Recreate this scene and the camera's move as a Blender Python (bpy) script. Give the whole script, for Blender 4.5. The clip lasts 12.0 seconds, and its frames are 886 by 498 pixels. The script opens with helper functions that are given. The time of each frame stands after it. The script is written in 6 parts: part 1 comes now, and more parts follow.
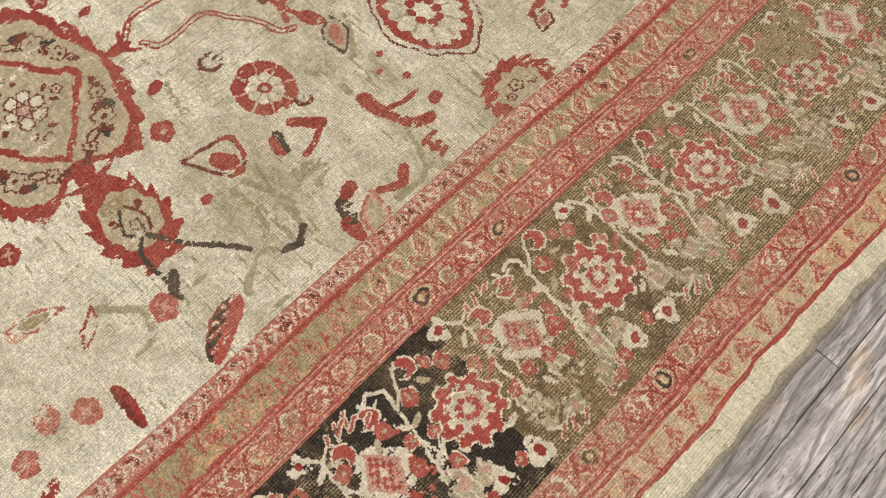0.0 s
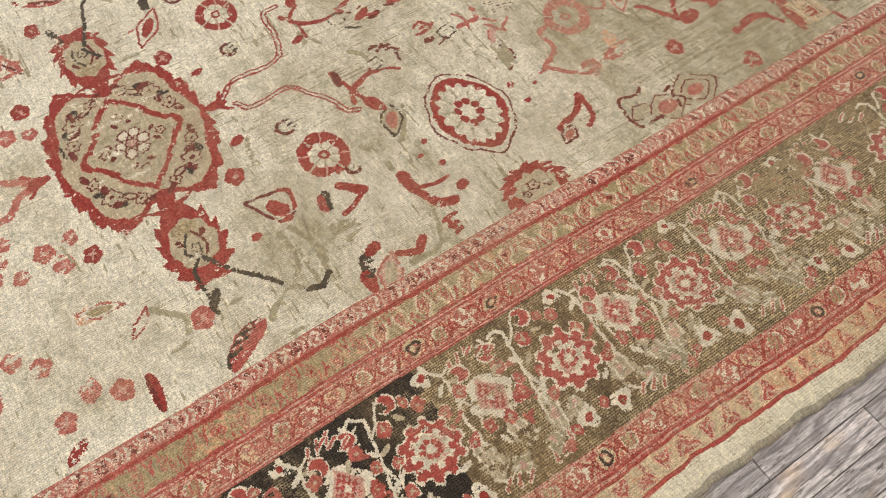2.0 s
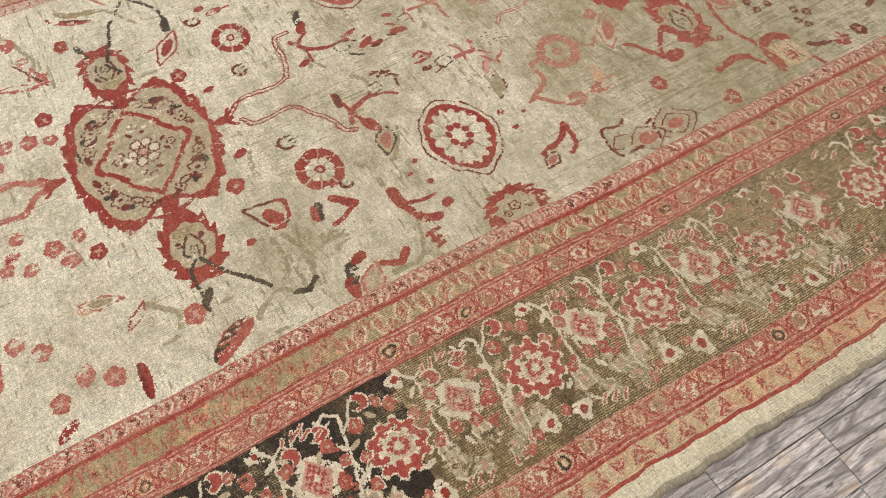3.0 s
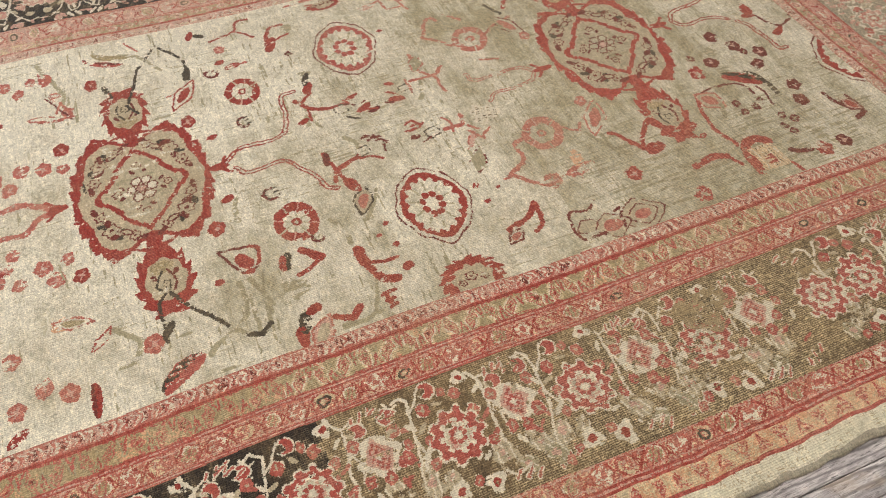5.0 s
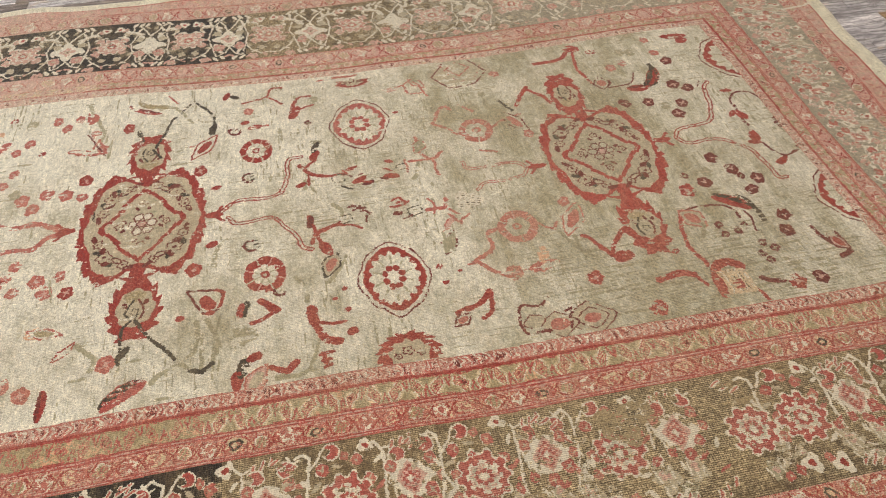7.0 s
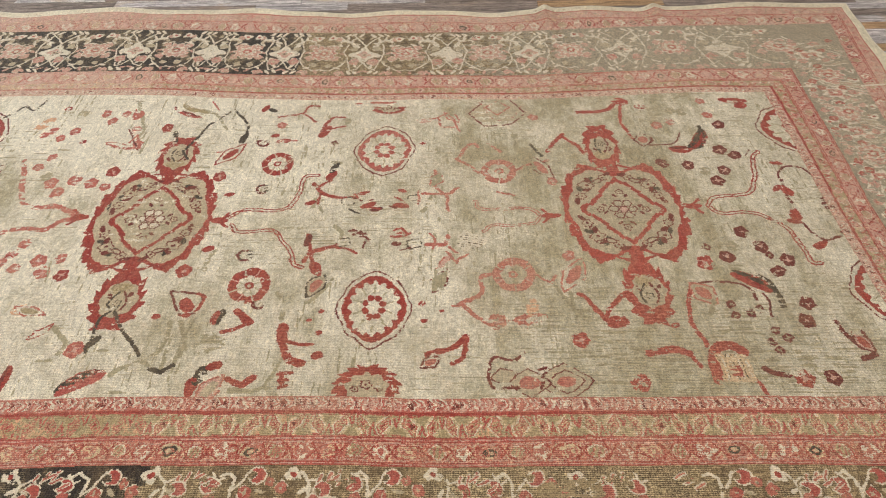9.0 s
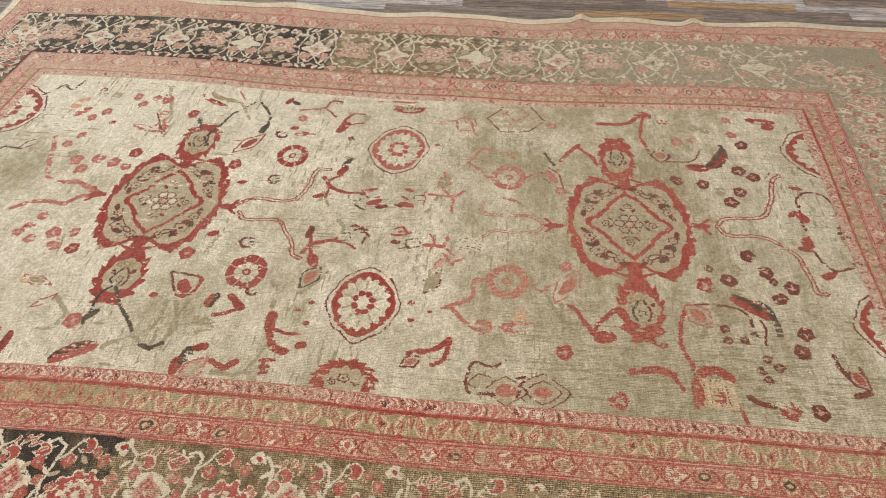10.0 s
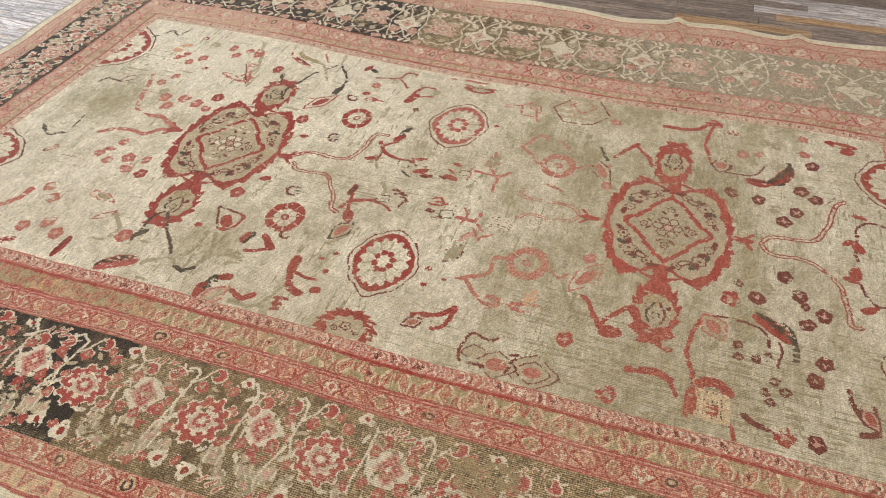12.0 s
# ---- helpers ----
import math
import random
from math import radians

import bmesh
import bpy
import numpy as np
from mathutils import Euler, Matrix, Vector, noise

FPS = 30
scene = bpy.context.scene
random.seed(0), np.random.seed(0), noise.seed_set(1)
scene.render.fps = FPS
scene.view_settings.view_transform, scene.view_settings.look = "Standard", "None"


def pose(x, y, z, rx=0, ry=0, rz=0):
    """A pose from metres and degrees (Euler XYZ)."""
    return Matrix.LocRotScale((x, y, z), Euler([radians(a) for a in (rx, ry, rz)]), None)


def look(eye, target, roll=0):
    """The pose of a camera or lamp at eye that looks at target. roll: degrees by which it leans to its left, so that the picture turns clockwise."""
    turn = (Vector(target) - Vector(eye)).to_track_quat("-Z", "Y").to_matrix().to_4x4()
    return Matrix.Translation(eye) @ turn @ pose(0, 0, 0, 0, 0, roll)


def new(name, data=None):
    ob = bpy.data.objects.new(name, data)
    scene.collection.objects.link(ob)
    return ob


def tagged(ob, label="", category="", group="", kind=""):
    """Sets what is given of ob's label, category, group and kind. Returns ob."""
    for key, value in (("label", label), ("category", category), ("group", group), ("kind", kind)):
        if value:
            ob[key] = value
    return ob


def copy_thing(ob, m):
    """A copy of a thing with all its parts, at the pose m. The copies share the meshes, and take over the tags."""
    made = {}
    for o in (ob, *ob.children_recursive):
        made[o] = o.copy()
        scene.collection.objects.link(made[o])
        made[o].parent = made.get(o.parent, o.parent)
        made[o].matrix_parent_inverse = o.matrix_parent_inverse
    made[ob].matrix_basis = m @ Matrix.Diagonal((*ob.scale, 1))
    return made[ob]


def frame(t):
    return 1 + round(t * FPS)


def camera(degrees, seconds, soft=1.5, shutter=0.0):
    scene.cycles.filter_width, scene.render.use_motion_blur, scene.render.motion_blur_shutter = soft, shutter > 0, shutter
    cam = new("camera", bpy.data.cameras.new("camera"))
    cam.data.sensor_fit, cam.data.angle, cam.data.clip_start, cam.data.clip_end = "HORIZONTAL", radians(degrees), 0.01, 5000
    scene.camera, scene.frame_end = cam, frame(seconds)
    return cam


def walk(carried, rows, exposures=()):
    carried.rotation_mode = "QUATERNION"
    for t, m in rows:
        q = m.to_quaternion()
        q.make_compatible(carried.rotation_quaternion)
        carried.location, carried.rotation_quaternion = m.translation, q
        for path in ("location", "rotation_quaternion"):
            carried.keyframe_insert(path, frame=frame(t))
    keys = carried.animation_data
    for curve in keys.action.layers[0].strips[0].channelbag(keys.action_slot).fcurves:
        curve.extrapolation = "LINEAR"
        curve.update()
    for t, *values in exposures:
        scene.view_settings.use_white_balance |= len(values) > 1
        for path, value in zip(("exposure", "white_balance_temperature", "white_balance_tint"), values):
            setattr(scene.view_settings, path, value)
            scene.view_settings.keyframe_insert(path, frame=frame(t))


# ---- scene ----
cam = camera(60.4, 12.0, soft=1.1)
PATH = [
    (0, (-0.019, -1.283, 1.358), (0.542, -0.719, -0.477), -0.7),
    (0.5, (-0.008, -1.316, 1.407), (0.535, -0.688, -0.412), -1.2),
    (1, (-0.007, -1.363, 1.464), (0.523, -0.659, -0.332), -1.9),
    (1.5, (0.014, -1.431, 1.519), (0.534, -0.649, -0.247), -2.6),
    (2, (0.019, -1.502, 1.561), (0.544, -0.65, -0.171), -2.6),
    (2.5, (0.032, -1.575, 1.583), (0.558, -0.666, -0.119), -2.5),
    (3, (0.048, -1.652, 1.612), (0.569, -0.692, -0.063), -2.7),
    (3.2, (0.067, -1.676, 1.616), (0.576, -0.691, -0.049), -3.2),
    (4.8, (0.255, -1.81, 1.677), (0.705, -0.685, 0.085), -2.5),
    (5, (0.283, -1.805, 1.689), (0.717, -0.667, 0.103), -2.5),
    (5.5, (0.353, -1.828, 1.702), (0.748, -0.633, 0.148), -2.4),
    (6, (0.463, -1.874, 1.705), (0.812, -0.618, 0.188), -2.4),
    (6.5, (0.568, -1.945, 1.727), (0.867, -0.629, 0.25), -2.2),
    (7, (0.662, -1.991, 1.729), (0.904, -0.621, 0.292), -2.0),
    (7.2, (0.707, -2.005, 1.715), (0.916, -0.616, 0.291), -2.4),
    (8.8, (0.965, -1.975, 1.661), (0.983, -0.51, 0.3), -1.2),
    (9, (1.005, -1.968, 1.663), (0.994, -0.502, 0.303), -1.1),
    (9.5, (1.085, -1.953, 1.66), (1.003, -0.485, 0.305), -0.9),
    (10, (1.195, -1.967, 1.659), (1.035, -0.501, 0.308), -0.7),
    (10.5, (1.307, -1.994, 1.665), (1.069, -0.538, 0.315), -0.5),
    (11, (1.404, -2.017, 1.66), (1.086, -0.575, 0.312), -0.4),
    (11.5, (1.462, -2.021, 1.653), (1.067, -0.599, 0.304), -0.3),
    (12, (1.503, -1.997, 1.621), (1.036, -0.597, 0.272), -0.2),
]
walk(cam, [(t, look(eye, target, roll)) for t, eye, target, roll in PATH])
PANEL_W, WINDOW_W = 26.6, 86
# ---- light of the showroom: daylight through a window out of view, added ceiling panels ----
world = bpy.data.worlds.new("daylight")
world.use_nodes = True
scene.world = world
sky = world.node_tree.nodes.new("ShaderNodeTexSky")
sky.sky_type, sky.sun_disc, sky.sun_elevation, sky.sun_rotation = "NISHITA", False, radians(35), radians(300)
world.node_tree.links.new(sky.outputs["Color"], world.node_tree.nodes["Background"].inputs["Color"])
world.node_tree.nodes["Background"].inputs["Strength"].default_value = 0.1


def area_lamp(name, at, target, width, height, watts, colour):
    data = bpy.data.lights.new(name, "AREA")
    data.shape, data.size, data.size_y, data.energy, data.color = "RECTANGLE", width, height, watts, colour
    ob = new(name, data)
    ob.matrix_world = look(at, target)
    return ob


CEILING, FLOOR = 2.9, -0.014
# unseen panels, added as the general light from above
ADDED_PANELS = [(x, y) for x in (-1.6, 0.8, 3.2) for y in (-1.5, 1.4)]
for x, y in ADDED_PANELS:
    area_lamp("added_panel_light", (x, y, CEILING - 0.07), (x, y, 0), 1.16, 0.56, PANEL_W, (1.0, 0.952, 0.908))
area_lamp("window_light", (-3.9, 1.6, 1.5), (0.0, 0.6, 0.0), 2.3, 1.5, WINDOW_W, (0.78, 0.905, 1.0))

# ---- materials ----


class Nodes:
    """A node material with short calls."""

    def __init__(self, name, roughness=0.9, specular=0.2):
        self.material = bpy.data.materials.new(name)
        self.material.use_nodes = True
        self.tree = self.material.node_tree
        self.surface = self.tree.nodes["Principled BSDF"]
        self.surface.inputs["Roughness"].default_value = roughness
        self.surface.inputs["Specular IOR Level"].default_value = specular

    def node(self, kind, **values):
        made = self.tree.nodes.new(kind)
        for key, value in values.items():
            if key in ("operation", "data_type", "attribute_name", "wave_type", "bands_direction"):
                self.option(made, key, value)
            else:
                made.inputs[key.replace("_", " ")].default_value = value
        return made

    def option(self, made, key, value):
        if key == "operation":
            made.operation = value
        elif key == "data_type":
            made.data_type = value
        elif key == "attribute_name":
            made.attribute_name = value
        elif key == "wave_type":
            made.wave_type = value
        elif key == "bands_direction":
            made.bands_direction = value

    def link(self, a, b):
        self.tree.links.new(a, b)

    def place(self, scale=(1, 1, 1)):
        coords = self.node("ShaderNodeTexCoord")
        mapping = self.node("ShaderNodeMapping", Scale=scale)
        self.link(coords.outputs["Object"], mapping.inputs["Vector"])
        return mapping.outputs["Vector"]

    def noise(self, scale, detail=4.0, stretch=(1, 1, 1), rough=0.6):
        made = self.node("ShaderNodeTexNoise", Scale=scale, Detail=detail, Roughness=rough)
        self.link(self.place(stretch), made.inputs["Vector"])
        return made.outputs["Fac"]

    def span(self, value, low, high, to_low=0.0, to_high=1.0):
        made = self.node("ShaderNodeMapRange", From_Min=low, From_Max=high, To_Min=to_low, To_Max=to_high)
        self.link(value, made.inputs["Value"])
        return made.outputs["Result"]

    def math(self, operation, a, b):
        made = self.node("ShaderNodeMath", operation=operation)
        for socket, value in zip(made.inputs, (a, b)):
            if isinstance(value, (int, float)):
                socket.default_value = value
            else:
                self.link(value, socket)
        return made.outputs["Value"]

    def mix(self, factor, a, b):
        made = self.tree.nodes.new("ShaderNodeMix")
        made.data_type = "RGBA"
        for socket, value in zip((made.inputs[0], made.inputs[6], made.inputs[7]), (factor, a, b)):
            if isinstance(value, (int, float)):
                socket.default_value = value
            elif isinstance(value, tuple):
                socket.default_value = (*value, 1)
            else:
                self.link(value, socket)
        return made.outputs[2]

    def scaled(self, colour, value):
        made = self.tree.nodes.new("ShaderNodeVectorMath")
        made.operation = "SCALE"
        self.link(colour, made.inputs[0])
        self.link(value, made.inputs["Scale"])
        return made.outputs["Vector"]

    def attribute(self, name):
        return self.node("ShaderNodeAttribute", attribute_name=name).outputs["Fac"]

    def finish(self, colour, height=None, strength=0.5, distance=0.002):
        self.link(colour, self.surface.inputs["Base Color"])
        if height is not None:
            bump = self.node("ShaderNodeBump", Strength=strength, Distance=distance)
            self.link(height, bump.inputs["Height"])
            self.link(bump.outputs["Normal"], self.surface.inputs["Normal"])
        return self.material


def srgb(r, g, b, gain=1.0):
    """A base colour from the look of the dyed wool."""
    def lin(v):
        v /= 255
        return gain * (v / 12.92 if v < 0.04045 else ((v + 0.055) / 1.055) ** 2.4)
    return lin(r), lin(g), lin(b)


KNOT = 0.0025
SOIL = srgb(146, 120, 84)


def wool(name, main, aged, worn=(0.42, 0.34, 0.2), grain=0.5, bare=0.3, mesh=0.0):
    """Knotted wool: knot by knot shade, ribs of the wefts, dye lots, pile rubbed down to the warps."""
    n = Nodes(name, 0.85, 0.2)
    n.surface.inputs["Sheen Weight"].default_value = 0.11
    n.surface.inputs["Sheen Roughness"].default_value = 0.45
    cell = n.node("ShaderNodeTexWhiteNoise")
    snap = n.tree.nodes.new("ShaderNodeVectorMath")
    snap.operation = "SNAP"
    n.link(n.place(), snap.inputs[0])
    snap.inputs[1].default_value = (KNOT, KNOT, 1.0)
    n.link(snap.outputs["Vector"], cell.inputs["Vector"])
    knots = n.span(cell.outputs["Value"], 0, 1, 1 - 0.34 * grain, 1 + 0.34 * grain)
    streak = n.noise(30, 3, (1, 5, 1))
    cloud = n.noise(5, 5, (1.6, 1, 1))
    mottle = n.noise(75, 4, (1, 1.6, 1), 0.7)
    lump = n.noise(22, 4, (1.3, 1, 1), 0.65)
    lot = n.span(n.math("ADD", n.attribute("abrash"), n.math("ADD", n.span(cloud, 0.35, 0.65, -0.25, 0.25), n.span(lump, 0.35, 0.65, -0.16, 0.16))), 0, 1)
    colour = n.mix(lot, main, aged)
    rubbed = n.math("MULTIPLY", n.span(mottle, 0.52, 0.68), n.span(n.math("ADD", n.attribute("rubbed"), n.span(streak, 0.3, 0.7, -0.25, 0.25)), 0.1, 1.0))
    colour = n.mix(n.math("MULTIPLY", rubbed, bare * 2), colour, worn)
    nap = n.noise(34, 4, (3.2, 0.7, 1), 0.65)
    soil = n.noise(6.5, 6, (1.5, 0.8, 1), 0.68)
    colour = n.mix(n.span(n.math("ADD", soil, n.span(nap, 0.3, 0.7, -0.1, 0.1)), 0.5, 0.74, 0.0, 0.26), colour, SOIL)
    brushed = n.noise(34, 3, (8, 1.1, 1), 0.6)
    shade = n.math("MULTIPLY", n.span(mottle, 0.3, 0.7, 1 - 0.3 * grain, 1 + 0.26 * grain), n.math("MULTIPLY", n.span(streak, 0.32, 0.68, 0.92, 1.08), n.math("MULTIPLY", n.span(brushed, 0.32, 0.68, 0.87, 1.12), n.span(nap, 0.32, 0.68, 0.87, 1.13))))
    rib = n.node("ShaderNodeTexWave", wave_type="BANDS", bands_direction="Y", Scale=57.0, Distortion=2.6, Detail=2.5, Detail_Scale=2.0)
    n.link(n.place(), rib.inputs["Vector"])
    if mesh:
        warps = n.node("ShaderNodeTexWave", wave_type="BANDS", bands_direction="X", Scale=50.0, Distortion=3.0, Detail=2.5, Detail_Scale=2.0)
        n.link(n.place(), warps.inputs["Vector"])
        net = n.math("MAXIMUM", n.span(rib.outputs["Fac"], 0.5, 0.9), n.span(warps.outputs["Fac"], 0.6, 0.95, 0.0, 0.85))
        shown = n.math("MULTIPLY", n.math("MULTIPLY", net, n.span(cell.outputs["Value"], 0.1, 0.6, 0.25, 1.0)), n.span(n.math("ADD", n.attribute("rubbed"), n.span(lump, 0.35, 0.65, -0.35, 0.35)), 0.05, 0.6, 0.1, 1.0))
        colour = n.mix(n.math("MULTIPLY", shown, mesh), colour, worn)
    # shade in the furrows between ribs, multiplied into the colour
    furrow = n.math("MULTIPLY", n.span(rib.outputs["Fac"], 0.45, 0.0), n.span(n.math("ADD", n.attribute("rubbed"), n.span(lump, 0.35, 0.65, -0.3, 0.3)), 0.0, 0.8, 0.1 + 0.12 * mesh, 0.42 + 0.16 * mesh))
    shade = n.math("MULTIPLY", n.math("MULTIPLY", shade, knots), n.math("SUBTRACT", 1.06, furrow))
    height = n.math("ADD", n.math("MULTIPLY", rib.outputs["Fac"], 0.5), n.math("ADD", cell.outputs["Value"], n.math("ADD", n.math("MULTIPLY", mottle, 1.5), n.math("MULTIPLY", nap, 3.0))))
    return n.finish(n.scaled(colour, shade), height, 0.75, 0.002)


DYES = {
    "field": wool("cream_wool", srgb(214, 205, 184), srgb(159, 148, 119), srgb(158, 140, 104), 0.85, 0.4, 0.26),
    "red": wool("madder_red_wool", srgb(140, 48, 39), srgb(162, 82, 67), srgb(186, 140, 112), 0.7, 0.34, 0.3),
    "rose": wool("faded_rose_wool", srgb(168, 89, 76), srgb(176, 118, 100), srgb(194, 162, 132), 0.75, 0.44, 0.32),
    "oxblood": wool("oxblood_wool", srgb(106, 46, 38), srgb(122, 74, 60), srgb(170, 142, 114), 0.6, 0.34),
    "brown": wool("dark_brown_wool", srgb(37, 29, 25), srgb(120, 99, 69), srgb(200, 179, 140), 0.9, 0.45, 0.66),
    "ash": wool("ashen_wool", srgb(122, 110, 91), srgb(150, 138, 117), srgb(184, 170, 143), 0.85, 0.5, 0.5),
    "ivory": wool("ivory_wool", srgb(207, 196, 174), srgb(204, 192, 168), srgb(180, 162, 126), 0.5, 0.24),
    "beige": wool("beige_wool", srgb(152, 134, 98), srgb(166, 146, 112), srgb(200, 182, 152), 0.8, 0.45, 0.4),
    "taupe": wool("taupe_wool", srgb(176, 160, 132), srgb(168, 154, 128), srgb(190, 170, 134), 0.7, 0.34),
    "oat": wool("oat_wool", srgb(190, 181, 156), srgb(164, 153, 126), srgb(180, 160, 122), 0.6, 0.34),
    "sage": wool("sage_wool", srgb(158, 147, 118), srgb(150, 138, 110), srgb(182, 168, 134), 0.6, 0.34),
    "charcoal": wool("charcoal_green_wool", srgb(68, 58, 47), srgb(104, 92, 72), srgb(150, 134, 100), 0.7, 0.34),
    "pink": wool("pale_pink_wool", srgb(187, 143, 126), srgb(190, 157, 139), srgb(204, 178, 146), 0.75, 0.4, 0.25),
    "orange": wool("apricot_wool", srgb(196, 148, 114), srgb(200, 162, 130), srgb(210, 182, 146), 0.6, 0.3),
    "coral": wool("coral_red_wool", srgb(160, 71, 61), srgb(172, 101, 87), srgb(196, 160, 134), 0.7, 0.36, 0.32),
    "straw": wool("straw_wool", srgb(194, 174, 140), srgb(196, 166, 132), srgb(206, 186, 150), 0.7, 0.35),
    "edge": wool("pale_edge_wool", srgb(212, 203, 178), srgb(186, 177, 150), srgb(190, 174, 140), 0.5, 0.3),
    "warp": wool("bare_cotton_warps", srgb(180, 160, 124), srgb(166, 143, 106), srgb(112, 93, 66), 1.0, 0.6, 0.5),
}
COLOURS = list(DYES)


def wood(name, light, dark, warm):
    """Weathered planks: long fine fibres, veins in long arches, dark open cracks, sawn cross marks, warm stains."""
    n = Nodes(name, 0.6, 0.3)
    info = n.node("ShaderNodeObjectInfo")
    shift = n.tree.nodes.new("ShaderNodeVectorMath")
    shift.operation = "MULTIPLY_ADD"
    coords = n.node("ShaderNodeTexCoord")
    n.link(info.outputs["Random"], shift.inputs[0])
    shift.inputs[1].default_value = (37, 53, 11)
    n.link(coords.outputs["Object"], shift.inputs[2])

    def grain(scale, stretch, detail, distort=0.0):
        mapping = n.node("ShaderNodeMapping", Scale=stretch)
        n.link(shift.outputs["Vector"], mapping.inputs["Vector"])
        made = n.node("ShaderNodeTexNoise", Scale=scale, Detail=detail, Roughness=0.6, Distortion=distort)
        n.link(mapping.outputs["Vector"], made.inputs["Vector"])
        return made.outputs["Fac"]

    broad = grain(4, (1.6, 7, 1), 5, 1.2)
    fibre = grain(24, (1.4, 20, 1), 4, 0.4)
    crack = grain(16, (1.1, 13, 1), 3, 0.9)
    patch_of = grain(6, (0.8, 2.2, 1), 3)
    ticks = grain(34, (1.5, 9, 1), 2, 0.3)
    marks = grain(30, (5, 0.5, 1), 2, 0.3)
    rings = n.node("ShaderNodeTexWave", wave_type="BANDS", bands_direction="Y", Scale=4.2, Distortion=11.0, Detail=2.0, Detail_Scale=0.9)
    mapping = n.node("ShaderNodeMapping", Scale=(0.8, 2.6, 1))
    n.link(shift.outputs["Vector"], mapping.inputs["Vector"])
    n.link(mapping.outputs["Vector"], rings.inputs["Vector"])
    vein = n.span(rings.outputs["Fac"], 0.0, 0.22, 1.0, 0.0)
    colour = n.mix(n.span(broad, 0.38, 0.62), light, dark)
    colour = n.mix(n.math("MULTIPLY", n.span(fibre, 0.47, 0.6), 0.62), colour, tuple(c * 0.6 for c in dark))
    colour = n.mix(n.math("MULTIPLY", vein, 0.75), colour, tuple(c * 0.5 for c in dark))
    colour = n.mix(n.math("MULTIPLY", n.span(crack, 0.6, 0.67), 0.85), colour, tuple(c * 0.28 for c in dark))
    colour = n.mix(n.math("MULTIPLY", n.span(ticks, 0.62, 0.67), 0.7), colour, tuple(c * 0.3 for c in dark))
    colour = n.mix(n.math("MULTIPLY", n.span(patch_of, 0.6, 0.76), 0.6), colour, warm)
    colour = n.scaled(colour, n.math("MULTIPLY", n.span(marks, 0.35, 0.65, 0.95, 1.05), n.span(info.outputs["Random"], 0, 1, 0.78, 1.12)))
    n.link(n.span(fibre, 0.3, 0.7, 0.5, 0.72), n.surface.inputs["Roughness"])
    height = n.math("SUBTRACT", n.math("SUBTRACT", 1.0, n.math("MULTIPLY", fibre, 0.5)), n.math("ADD", n.span(crack, 0.62, 0.71), n.math("MULTIPLY", vein, 0.5)))
    return n.finish(colour, height, 0.4, 0.0015)


GREY_WOOD = wood("whitewashed_grey_wood", srgb(222, 214, 211), srgb(152, 144, 143), srgb(206, 176, 138))
BROWN_WOOD = wood("weathered_brown_wood", srgb(158, 143, 132), srgb(112, 100, 94), srgb(160, 138, 114))
TAN_WOOD = wood("honey_wood", srgb(196, 162, 122), srgb(158, 126, 96), srgb(182, 168, 152))


def plain(name, colour, roughness=0.8, emit=0.0):
    n = Nodes(name, roughness)
    speck = n.span(n.noise(9, 5), 0.3, 0.7, 0.94, 1.04)
    base = n.mix(0.0, colour, colour)
    if emit:
        n.surface.inputs["Emission Color"].default_value = (*colour, 1)
        n.surface.inputs["Emission Strength"].default_value = emit
    return n.finish(n.scaled(base, speck), n.noise(120, 3), 0.1, 0.002)


PAINT, CEILING_PAINT, METAL, DIFFUSER, DARK = plain("warm_white_paint", (0.72, 0.69, 0.63)), plain("ceiling_paint", (0.8, 0.79, 0.76)), plain("white_metal", (0.8, 0.8, 0.8), 0.4), plain("panel_diffuser", (1.0, 0.95, 0.86), 0.5, 1.5), plain("subfloor", (0.1, 0.085, 0.07))


def box(bm, x0, x1, y0, y1, z0, z1):
    return bmesh.ops.create_cube(bm, size=1, matrix=Matrix.LocRotScale(((x0 + x1) / 2, (y0 + y1) / 2, (z0 + z1) / 2), None, (x1 - x0, y1 - y0, z1 - z0)))


def part(name, bm, material, parent=None, label=""):
    mesh = bpy.data.meshes.new(name)
    bm.to_mesh(mesh)
    bm.free()
    mesh.materials.append(material)
    ob = new(name, mesh)
    ob.parent = parent
    return tagged(ob, label)


# ---- the room ----
X0, X1, Y0, Y1 = -4.0, 6.6, -4.2, 5.2


def wall(name, x0, x1, y0, y1, hole=None):
    bm = bmesh.new()
    if hole:
        a, b, low, high = hole
        for span_y, span_z in (((y0, a), (FLOOR, CEILING)), ((b, y1), (FLOOR, CEILING)), ((a, b), (FLOOR, low)), ((a, b), (high, CEILING))):
            box(bm, x0, x1, *span_y, *span_z)
    else:
        box(bm, x0, x1, y0, y1, FLOOR, CEILING)
    return tagged(part(name, bm, PAINT), "plain warm white painted showroom wall", "wall", kind="structure")


